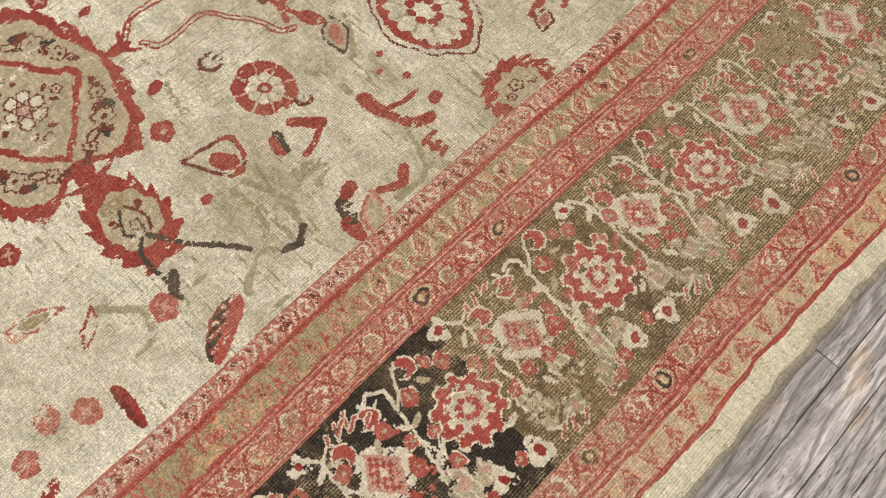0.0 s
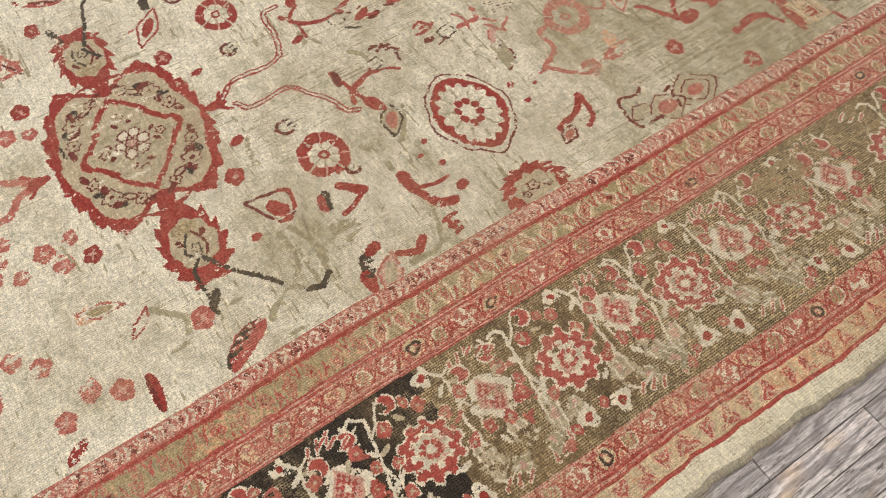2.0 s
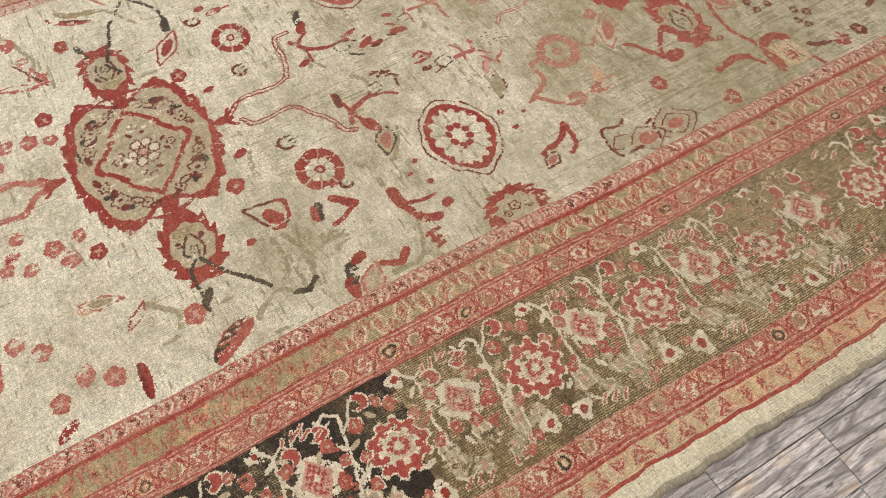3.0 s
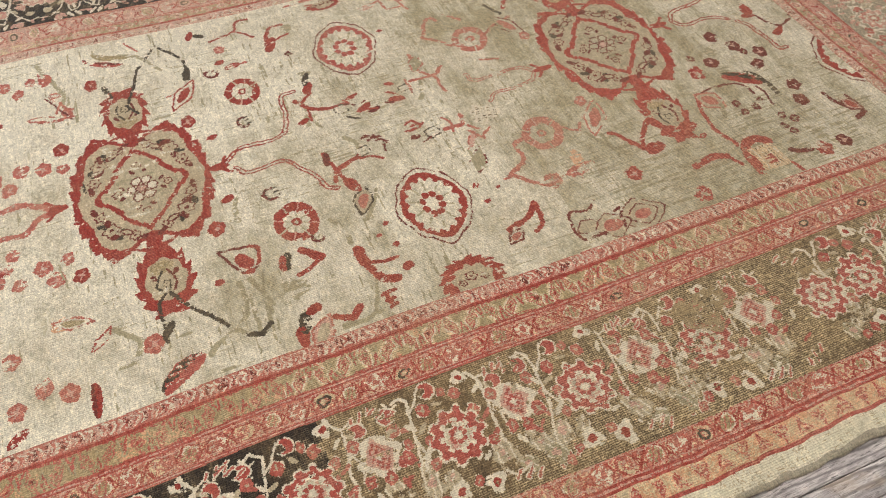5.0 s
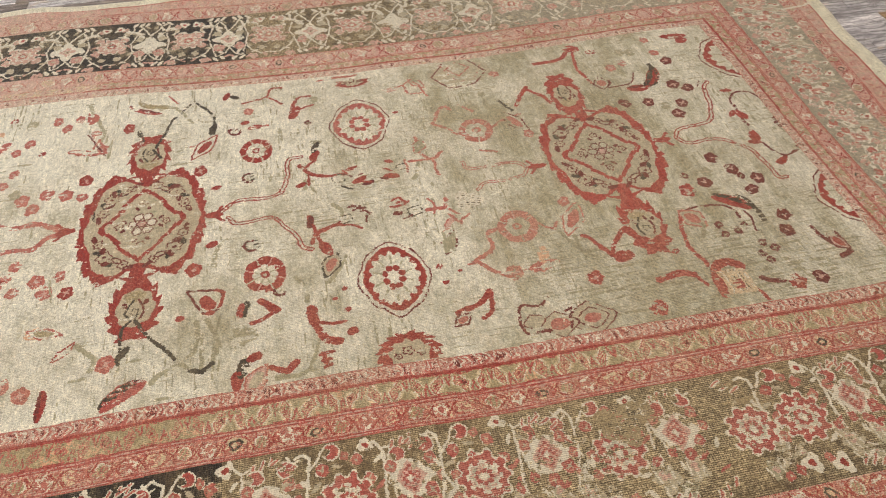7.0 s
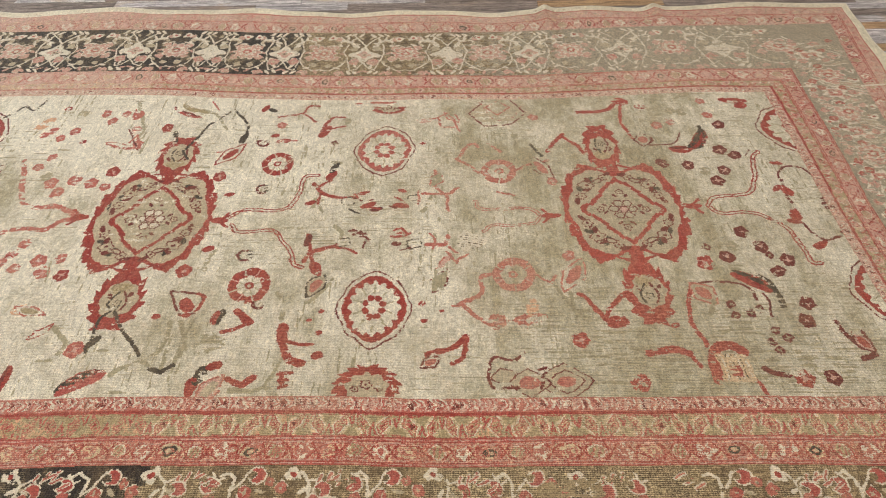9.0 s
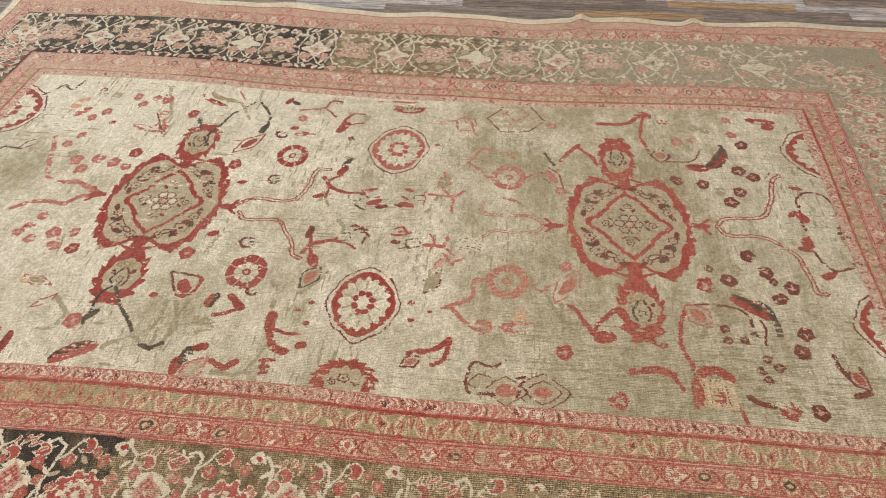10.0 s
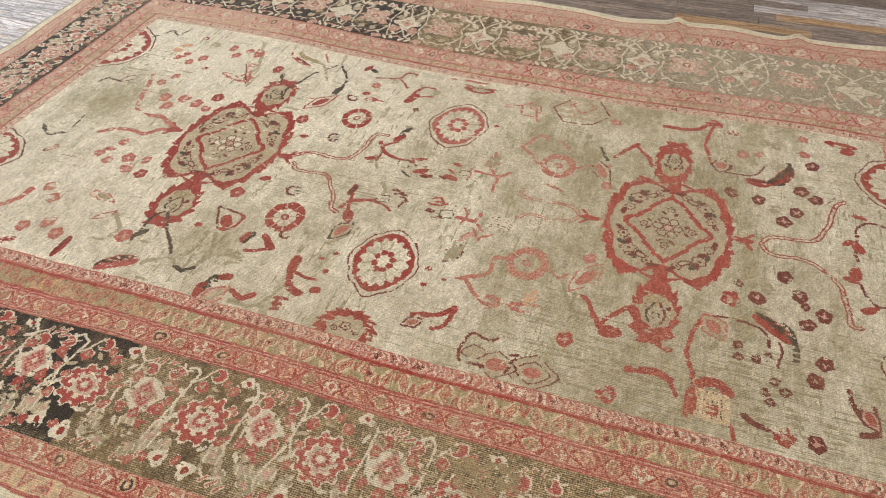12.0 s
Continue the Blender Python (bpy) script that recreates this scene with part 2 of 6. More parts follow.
wall("wall_west", X0 - 0.15, X0, Y0, Y1, (0.4, 2.8, 0.7, 2.3))
wall("wall_east", X1, X1 + 0.15, Y0, Y1)
wall("wall_south", X0 - 0.15, X1 + 0.15, Y0 - 0.15, Y0)
wall("wall_north", X0 - 0.15, X1 + 0.15, Y1, Y1 + 0.15)
bm = bmesh.new()
box(bm, X0 - 0.15, X1 + 0.15, Y0 - 0.15, Y1 + 0.15, CEILING, CEILING + 0.12)
tagged(part("ceiling", bm, CEILING_PAINT), "plain white painted ceiling", "ceiling", kind="structure")
# housings for the added panels, out of view
first = None
for x, y in ADDED_PANELS:
    if first is None:
        first = tagged(new("ceiling_light"), "flat white ceiling panel light, switched on, added out of view", "ceiling light", "ceiling panel lights")
        bm = bmesh.new()
        for a in ((-0.62, 0.62, -0.32, -0.285), (-0.62, 0.62, 0.285, 0.32), (-0.62, -0.585, -0.285, 0.285), (0.585, 0.62, -0.285, 0.285)):
            box(bm, *a, -0.06, 0)
        part("frame", bm, METAL, first)
        bm = bmesh.new()
        box(bm, -0.585, 0.585, -0.285, 0.285, -0.03, -0.005)
        part("diffuser", bm, DIFFUSER, first)
        first.matrix_basis = pose(x, y, CEILING)
    else:
        copy_thing(first, pose(x, y, CEILING))

# ---- floor ----
bm = bmesh.new()
box(bm, X0, X1, Y0, Y1, FLOOR - 0.1, FLOOR - 0.012)
floor = tagged(part("floor", bm, DARK), "weathered grey and brown narrow wooden plank floor", "floor", kind="structure")
ROW = 0.0695
rng = random.Random(7)
PLANK_LENGTHS = (0.46, 0.62, 0.78, 0.94)


def plank_mesh(length, material):
    """A strip with eased edges, its origin in the middle of its top."""
    bm = bmesh.new()
    a, b, e = length / 2 - 0.0008, ROW / 2 - 0.0009, 0.0014
    rings = [[bm.verts.new((sx * (a - inset), sy * (b - inset), z)) for sx, sy in ((-1, -1), (1, -1), (1, 1), (-1, 1))] for inset, z in ((0, -0.012), (0, -e), (e, 0))]
    for low, high in zip(rings, rings[1:]):
        for i in range(4):
            bm.faces.new((low[i], low[(i + 1) % 4], high[(i + 1) % 4], high[i]))
    bm.faces.new(rings[-1])
    mesh = bpy.data.meshes.new("plank")
    bm.to_mesh(mesh)
    bm.free()
    mesh.materials.append(material)
    return mesh


PLANKS = {(length, wood_kind.name): plank_mesh(length, wood_kind) for length in PLANK_LENGTHS for wood_kind in (GREY_WOOD, BROWN_WOOD, TAN_WOOD)}


def lay_plank(x, y, length, material):
    ob = new("plank", PLANKS[length, material.name])
    ob.location = (x + length / 2, y, FLOOR)
    ob.parent = floor
    return ob


RUG = (-1.30, 2.82, -1.44, 1.44)  # what the rug covers
for row in range(-9, 68):
    y = -1.5845 + row * ROW
    x = -2.9 - rng.random() * 0.6
    if row == 0:
        x = 1.012 - 3 * 0.94 - 2 * 0.62
    step = 0
    while x < 4.9:
        length = rng.choice(PLANK_LENGTHS) if row else (0.94, 0.62)[step % 5 in (1, 3)]
        if row == 0 and abs(x - 1.012) < 0.01:
            length = 0.94
        hidden = RUG[0] < x and x + length < RUG[1] and RUG[2] < y < RUG[3]
        pick = rng.random()
        kind = GREY_WOOD
        if y > 1.3:
            kind = GREY_WOOD if pick < 0.42 else BROWN_WOOD if pick < 0.94 else TAN_WOOD
        elif x > 2.5:
            kind = GREY_WOOD if pick < 0.65 else TAN_WOOD
        if not hidden:
            lay_plank(x, y, length, kind)
        x += length
        step += 1
bm = bmesh.new()
for x0, x1, y0, y1 in ((X0, -2.5, Y0, Y1), (4.6, X1, Y0, Y1), (-2.5, 4.6, Y0, -2.245), (-2.5, 4.6, 3.1, Y1)):
    box(bm, x0, x1, y0, y1, FLOOR - 0.012, FLOOR - 0.002)
tagged(part("far_planks", bm, GREY_WOOD, floor), kind="stuff")

# ---- the rug: a sheet of knots, each knot with one dye and one motif that owns it ----
U0, V0, NU, NV = -1.336, -1.4805, 1681, 1194
gu, gv = U0 + (np.arange(NU) + 0.5) * KNOT, V0 + (np.arange(NV) + 0.5) * KNOT
owner, dyed = np.zeros((NV, NU), np.int16), np.zeros((NV, NU), np.int8)
weaver = np.random.RandomState(11)


def smooth(step_v, step_u):
    """Soft noise between -1 and 1 with lumps of that many times 3.5 mm."""
    step_v, step_u = step_v * 0.0035 / KNOT, step_u * 0.0035 / KNOT
    rows, cols = int(NV / step_v) + 3, int(NU / step_u) + 3
    coarse = weaver.rand(rows, cols) * 2 - 1
    a, b = np.arange(NV) / step_v, np.arange(NU) / step_u
    i, j = a.astype(int), b.astype(int)
    f, g = (a - i)[:, None], (b - j)[None, :]
    f, g = f * f * (3 - 2 * f), g * g * (3 - 2 * g)
    top = coarse[i][:, j] * (1 - g) + coarse[i][:, j + 1] * g
    low = coarse[i + 1][:, j] * (1 - g) + coarse[i + 1][:, j + 1] * g
    return top * (1 - f) + low * f


wob_u, wob_v = 0.004 * smooth(14, 14) + 0.0022 * smooth(4, 4), 0.004 * smooth(14, 14) + 0.0022 * smooth(4, 4)
wob_u = wob_u + 0.0024 * smooth(0.72, 7)
wob_v = wob_v + 0.0012 * smooth(3, 0.72)
streaks = 0.5 * smooth(2, 12) + 0.45 * smooth(7, 7) + 0.4 * smooth(2.5, 2.5) + 0.2 * (weaver.rand(NV, NU) * 2 - 1)
streaks = streaks.ravel().argsort().argsort().reshape(NV, NU) / streaks.size  # evenly spread over 0 to 1
specks = 0.4 * smooth(1.5, 2) + 0.25 * smooth(6, 6) + 0.4 * (weaver.rand(NV, NU) * 2 - 1)
specks = specks.ravel().argsort().argsort().reshape(NV, NU) / specks.size
UU, VV = np.meshgrid(gu, gv)


def ramp(value, low, high):
    f = np.clip((value - low) / (high - low), 0, 1)
    return f * f * (3 - 2 * f)


def spot(u, v, ru, rv):
    return np.exp(-(((UU - u) / ru) ** 2 + ((VV - v) / rv) ** 2))


# bands from the field's edge outwards, on each side
NEAR = (0.745, 0.790, 0.800, 0.868, 0.883, 0.940, 0.952, 1.295, 1.352, 1.372, 1.421, 1.431, 1.482)
FAR = (0.718, 0.758, 0.768, 0.808, 0.820, 0.898, 0.910, 1.300, 1.385, 1.397, 1.452, 1.462, 1.506)
EAST = (2.296, 2.330, 2.338, 2.378, 2.388, 2.434, 2.444, 2.655, 2.705, 2.716, 2.785, 2.795, 2.868)
WEST = (0.845, 0.880, 0.888, 0.930, 0.938, 0.985, 0.995, 1.210, 1.250, 1.258, 1.295, 1.303, 1.338)
wave = 0.003 * np.sin(UU * 5.1 + 0.7) + 0.002 * np.sin(UU * 11.3) + 0.003 * np.sin(VV * 6.3 + UU)
depth_of = np.arange(13) + 0.0
sides = np.stack([np.interp(d + wave, band, depth_of, left=-1) for d, band in ((-VV, NEAR), (VV, FAR), (UU, EAST), (-UU, WEST))])
depth, side = sides.max(0), sides.argmax(0)
along = np.where(side < 2, UU, VV) + 0.6 * wob_u
across = np.clip(depth - np.floor(depth), 0, 1)
in_field, in_border = depth < 0, (depth >= 6) & (depth < 7)

# dye lots and wear, with window light painted in at the far left
abrash = 0.24 + 0.5 * ramp(UU - 1.04 - 0.2 * ramp(-VV, -0.3, 0.7) + 0.16 * smooth(60, 30) + 0.05 * smooth(9, 9), -0.24, 0.16) * (1 - 0.62 * ramp(UU, 1.7, 2.1))
# whiter far-left field: the window's glare and light patch, put into the dye
abrash -= 0.2 * ramp(-UU, -0.85, -0.3) * ramp(VV, 0.0, 0.5) + 0.12 * ramp(-UU, -0.3, 0.2)
abrash -= 0.22 * ramp(-UU, 0.17, 0.27) * ramp(UU, -0.8, -0.66) * ramp(VV, 0.1, 0.3)
abrash += 0.75 * spot(-0.62, 0.15, 0.2, 0.22) + 0.25 * smooth(40, 24) + 0.2 * smooth(90, 9)
rubbed = 0.25 + 0.3 * smooth(50, 80) + 0.5 * spot(0.45, -0.55, 0.4, 0.18) + 0.6 * spot(1.75, -0.62, 0.45, 0.2)
lost = 0.015 + 0.06 * smooth(30, 30).clip(0, 1) + 0.03 * spot(1.15, 0.1, 0.22, 0.5) + 0.04 * ramp(-UU, 0.3, 0.6) + 0.03 * spot(1.3, -0.6, 0.35, 0.25)
dark_part = ((side == 0) & (UU < 0.25 + 0.01 * smooth(9, 9))) | ((side == 1) & (UU < 0.372)) | (side == 3)
border_age = np.where(dark_part, 0.0, np.where(side == 1, 0.72, np.where(side == 2, 1.15, 0.78)))
border_age = border_age + np.where(side == 1, 0.4 * ramp(UU, 1.2, 2.0), 0) + 0.14 * smooth(40, 30)
stripe_age = 0.3 + 0.5 * smooth(60, 40) + np.where(side == 1, 0.35, 0.0) + np.where(side == 3, 0.4, 0)
abrash = np.where(in_field, abrash, np.where(in_border, border_age, np.where(depth >= 11, 0.12 + 0.2 * smooth(20, 20), stripe_age)))
rubbed = np.where(in_border, 0.35 + 0.3 * smooth(40, 40) + 0.9 * spot(1.25, -1.1, 0.35, 0.25) - 0.3 * dark_part, rubbed)
lost = np.where(in_border, 0.02 + 0.16 * spot(1.22, -1.08, 0.17, 0.2) + 0.12 * (side == 2) + np.where(side == 1, 0.15 * ramp(UU, 1.3, 2.0), 0), lost)

pieces = []  # name, parent, label


def piece(name, parent=None, label=""):
    pieces.append((name, parent, label))
    return len(pieces) - 1


FIELD = piece("field", None, "worn cream wool field with grey-green dye bands")
LATTICE = piece("inner_stripe", None, "narrow rose stripe with small cream zigzags")
BEIGE = piece("lozenge_stripe", None, "beige stripe with faded rose lozenges")
ROSETTES = piece("rosette_stripe", None, "rose red stripe with cream hexagons")
BORDER = piece("main_border", None, "dark brown border worn to olive, with flowers and ivory vines")
OUTER = piece("outer_rosette_stripe", None, "rose red outer stripe with cream hexagons")
TRIANGLES = piece("outer_beige_stripe", None, "beige outer stripe with red triangles")
EDGE = piece("edge_band", None, "plain cream wool edge band")
for k, pid, colour in ((-1, FIELD, "field"), (0, LATTICE, "pink"), (1, LATTICE, "coral"), (2, BEIGE, "beige"), (3, ROSETTES, "coral"), (4, ROSETTES, "rose"), (5, ROSETTES, "coral"),
                       (6, BORDER, "brown"), (7, OUTER, "rose"), (8, OUTER, "coral"), (9, TRIANGLES, "straw"), (10, TRIANGLES, "coral"), (11, EDGE, "edge")):
    band = in_field if k < 0 else (np.floor(np.minimum(depth, 11.99)) == k)
    owner[band], dyed[band] = pid, COLOURS.index(colour)

run = smooth(22, 2) + 0.6 * smooth(6, 1.2) + 0.5 * smooth(60, 40)
dyed[in_field & (run > 0.95) & (streaks > 0.25)] = COLOURS.index("sage")
dyed[in_field & (run < -1.0) & (streaks > 0.4)] = COLOURS.index("oat")
wefts = smooth(1, 26) + 0.5 * smooth(40, 60) + 0.9 * ramp(UU - 0.3 * VV, 1.0, 1.6) * ramp(-VV, 0.2, 0.6)
dyed[in_field & (wefts > 0.95) & (streaks > 0.35)] = COLOURS.index("sage")
# faded ash ground; its early start on the far side also imitates sheen
ashen = in_border & (((side == 2) & (UU > 2.2)) | ((side == 1) & (UU + 0.9 * (streaks - 0.5) + 0.1 * smooth(30, 20) > 1.15)))
dyed[ashen] = COLOURS.index("ash")


def tri(value):
    """A triangle wave between 0 and 1."""
    return np.abs((value % 1.0) * 2 - 1)


def band_pattern(k, colour, mask, keep=0.9):
    m = (np.floor(depth) == k) & mask & (specks < keep)
    dyed[m] = COLOURS.index(colour)


h = np.clip(across + 0.09 * smooth(4, 5), 0, 0.999)
# narrow zigzag of cream and oxblood along the field
z = tri(along / 0.019 + 1.6 * np.abs(h - 0.5) + 0.5 * smooth(4, 5))
band_pattern(0, "rose", z > 0.35, 0.85)
band_pattern(0, "ivory", (tri(along / 0.019 + 0.35 + 1.6 * np.abs(h - 0.5) + 0.6 * smooth(4, 5)) > 0.62), 0.62)
band_pattern(0, "oxblood", (tri(along / 0.038 + 0.4 * smooth(6, 6)) > 0.7) & (np.abs(h - 0.5) < 0.3), 0.4)
band_pattern(0, "rose", (h > 0.88) | (h < 0.1), 0.8)
# stepped lozenges between slanting bars in the beige stripe
q = along / 0.058 + 0.16 * smooth(14, 14)
f = (q % 1.0) - 0.5
odd = np.where(np.floor(q) % 2 == 0, 1.0, -1.0)
slant = f + odd * 0.34 * (h - 0.5)
loz = np.abs(slant) * 2.6 + np.abs(h - 0.5) * 1.35
dense = (side != 0) | (UU + 0.1 * smooth(20, 20) > 0.2)
band_pattern(2, "straw", dense & (loz < 1.25), 0.72)
band_pattern(2, "rose", (loz > 0.52) & (loz < 0.74), 0.72)
band_pattern(2, "ivory", dense & (loz > 0.76) & (loz < 0.95), 0.55)
band_pattern(2, "rose", (loz < 0.44) & (tri(h * 6 + f * 3) > 0.3), 0.88)
band_pattern(2, "red", loz < 0.16, 0.7)
bar = np.abs(((q + 0.5 - odd * 0.34 * (h - 0.5)) % 1.0) - 0.5)
band_pattern(2, "coral", (bar < 0.055) & (np.abs(h - 0.5) < 0.42), 0.8)
band_pattern(2, "sage", (bar > 0.075) & (bar < 0.12) & (np.abs(h - 0.5) < 0.4), 0.6)
band_pattern(2, "oxblood", ((np.floor(q * 2) * 37) % 11 == 3) & (np.hypot(f * 0.8, h - 0.5) < 0.13), 0.7)
band_pattern(2, "coral", (h < 0.05) | (h > 0.95), 0.6)
# cream flowers and dark eyes by turns, with crossing lines between them, in both rose stripes
for k, shift in ((4, 0.0), (7, 0.4)):
    q = (along + shift * 0.04) / 0.067 + 0.17 * smooth(14, 14)
    f = (q % 1.0) - 0.5
    turn_of = np.floor(q) % 3
    eye = np.hypot(f * 2.3, (h - 0.5) * 2.1)
    cross = np.minimum(np.abs(np.abs(f) - 0.5 + 0.3 * np.abs(h - 0.5) * 2), 1)
    fresh = smooth(7, 9) + 0.7 * smooth(3, 4) > -0.45
    band_pattern(k, "pink", tri(h * 3 + q * 5 + 0.4 * smooth(5, 5)) > 0.66, 0.62)
    band_pattern(k, "straw", (tri(h * 4 - q * 6 + 0.6 * smooth(4, 4)) > 0.8), 0.4)
    band_pattern(k, "straw", (cross > 0.05) & (cross < 0.1) & (eye > 0.8) & fresh, 0.6)
    band_pattern(k, "red", (cross < 0.035) & (eye > 0.8), 0.7)
    band_pattern(k, "red", (eye > 0.78) & (eye < 0.92), 0.5)
    band_pattern(k, "ivory", (turn_of == 0) & (eye < 0.72 + 0.16 * np.cos(5 * np.arctan2(h - 0.5, f))) & fresh, 0.66)
    band_pattern(k, "rose", (turn_of == 0) & (eye < 0.3), 0.85)
    band_pattern(k, "straw", (turn_of == 1) & (eye > 0.5) & (eye < 0.76) & fresh, 0.66)
    band_pattern(k, "charcoal", (turn_of == 1) & (eye > 0.27) & (eye < 0.5) & ((np.floor(q) * 53) % 7 < 3), 0.85)
    band_pattern(k, "straw", (turn_of == 1) & (eye < 0.22), 0.85)
    band_pattern(k, "beige", (turn_of == 2) & (eye < 0.72) & (tri(f * 5 + h * 2) > 0.35), 0.85)
    band_pattern(k, "ivory", (turn_of == 2) & (eye > 0.56) & (eye < 0.74) & fresh, 0.5)
    band_pattern(k, "pink", (np.abs(h - 0.07) < 0.035) | (np.abs(h - 0.93) < 0.035), 0.75)
for k in (3, 5, 8):
    band_pattern(k, "pink", np.abs(h - 0.5) < 0.14, 0.75)
    band_pattern(k, "red", (h < 0.3) | (h > 0.72), 0.3)
band_pattern(1, "red", np.abs(h - 0.5) < 0.45, 0.75)
# triangles in the outer beige stripe
q = along / 0.056 + 0.2 * smooth(14, 14)
point = np.abs((q % 1.0) - 0.5) * 2
turn = (np.floor(q) % 2 == 0)
wedge = np.where(turn, h, 1 - h)
tent = point - 0.86 * (1 - wedge)
band_pattern(9, "pink", (tent < 0.02) & (wedge > 0.08), 0.7)
band_pattern(9, "rose", (tent < 0.0) & (wedge > 0.1) & (tri(wedge * 3.4 + point * 1.6 + 0.3 * smooth(3, 3)) > 0.4), 0.8)
band_pattern(9, "coral", (tent > -0.2) & (tent < 0.0) & (wedge > 0.2), 0.4)
band_pattern(9, "pink", (tent > 0.08) & (tent < 0.22), 0.55)
band_pattern(9, "taupe", (tent > 0.3) & (tri(h * 4 + q) > 0.6), 0.5)
band_pattern(9, "orange", (dyed == COLOURS.index("straw")) & (smooth(30, 60) + 0.6 * smooth(6, 6) > 0.62) & (side == 0), 0.4)
band_pattern(2, "orange", (dyed == COLOURS.index("beige")) & (smooth(20, 60) + 0.5 * smooth(6, 6) > 0.7) & (side == 0), 0.5)
# an orange stain across the outer near bands, and lesser ones on the inner bands
stain = spot(1.42, -1.40, 0.34, 0.05) + 0.7 * spot(0.95, -1.40, 0.12, 0.05) + 0.6 * spot(1.08, -0.84, 0.1, 0.05) + 0.6 * spot(-0.12, -0.85, 0.14, 0.06) + 0.25 * smooth(12, 20)
for k in (2, 9, 10):
    band_pattern(k, "orange", (stain > 0.42) & np.isin(dyed, [COLOURS.index(c) for c in ("straw", "beige", "pink", "taupe")]), 0.5)
# the far and west bands are paler: their washed-out sheen is put into the dyes
pale = ((side == 1) | (side == 3) | ((side == 2) & (specks > 0.3))) & (depth >= 0) & ~in_border
dyed[(side > 0) & (dyed == COLOURS.index("straw"))] = COLOURS.index("pink")
for strong, weak in (("pink", "straw"), ("rose", "pink"), ("coral", "rose")):
    dyed[pale & (dyed == COLOURS.index(strong)) & (streaks > (0.9 if strong == "pink" else 0.12))] = COLOURS.index(weak)
# the same patch of window light, carried over the far stripes as paler dyes
light_patch = pale & (UU < -0.23 - 0.1 * (VV - 0.75)) & (side == 1)
for strong, weak in (("beige", "straw"), ("rose", "pink"), ("coral", "pink"), ("red", "rose")):
    dyed[light_patch & (dyed == COLOURS.index(strong)) & (specks > 0.2)] = COLOURS.index(weak)
# grey rubbed marks in the plain edge band
band_pattern(11, "ivory", h > 0.88, 0.95)
band_pattern(11, "taupe", (h < 0.9) & (smooth(1.2, 1.2) + 0.4 * smooth(8, 12) > 0.62), 0.4)


# ---- drawing with knots ----
def stamp(pid, colour, centre, reach, inside, angle=0.0, clip=None, keep=1.0):
    """Dye the knots round a centre for which inside(x, y) is true, in the motif's own axes."""
    u, v = centre
    i0, i1 = max(0, int((v - reach - V0) / KNOT)), min(NV, int((v + reach - V0) / KNOT) + 2)
    j0, j1 = max(0, int((u - reach - U0) / KNOT)), min(NU, int((u + reach - U0) / KNOT) + 2)
    if i0 >= i1 or j0 >= j1:
        return
    w = (slice(i0, i1), slice(j0, j1))
    x, y = UU[w] - u + wob_u[w], VV[w] - v + wob_v[w]
    c, s = math.cos(radians(angle)), math.sin(radians(angle))
    m = inside(c * x + s * y, c * y - s * x) & (streaks[w] > lost[w] + 1 - keep)
    m &= (in_field if clip is None else clip)[w]
    owner[w][m], dyed[w][m] = pid, COLOURS.index(colour)


def polar(fn, squash=1.0):
    return lambda x, y: np.hypot(x, y / squash) < fn(np.arctan2(y / squash, x))


def oval(a, b):
    return lambda x, y: (x / a) ** 2 + (y / b) ** 2 < 1


def rhomb(a, b):
    return lambda x, y: np.abs(x) / a + np.abs(y) / b < 1


def oblong(a, b):
    return lambda x, y: (np.abs(x) < a) & (np.abs(y) < b)


def leaf_shape(a, b, bend=0.0):
    """A leaf of length 2a and width 2b, bent to one side."""
    return lambda x, y: (np.abs(x) < a) & (np.abs(y - bend * (x * x / a - a * 0.4)) < b * np.sqrt(np.clip(1 - (x / a) ** 2, 0, 1)))


def rounded(points, steps=5):
    """A flowing line through a few points."""
    p = [np.array(q) for q in points]
    p = [2 * p[0] - p[1]] + p + [2 * p[-1] - p[-2]]
    line = []
    for a, b, c, d in zip(p, p[1:], p[2:], p[3:]):
        for i in range(steps):
            t = i / steps
            line.append(0.5 * (2 * b + (c - a) * t + (2 * a - 5 * b + 4 * c - d) * t * t + (3 * b - a - 3 * c + d) * t ** 3))
    return line + [p[-2]]


def stroke(pid, colour, points, width=0.01, end=1.0, clip=None, keep=1.0, flow=True):
    """A line of knots; end: its width at the far end, as a share."""
    line = rounded(points) if flow and len(points) > 2 else [np.array(q) for q in points]
    centre = np.mean(line, 0)
    reach = max(np.abs(np.array(line) - centre).max() + width, 0.02)

    def inside(x, y):
        m = np.zeros(x.shape, bool)
        count = max(1, len(line) - 1)
        for i, (a, b) in enumerate(zip(line, line[1:])):
            a, d = a - centre, b - a
            t = np.clip(((x - a[0]) * d[0] + (y - a[1]) * d[1]) / max(d @ d, 1e-9), 0, 1)
            m |= np.hypot(x - a[0] - t * d[0], y - a[1] - t * d[1]) < 0.5 * width * (1 + (end - 1) * (i + t) / count)
        return m
    stamp(pid, colour, centre, reach, inside, 0.0, clip, keep)


def saw(value):
    return value % 1.0


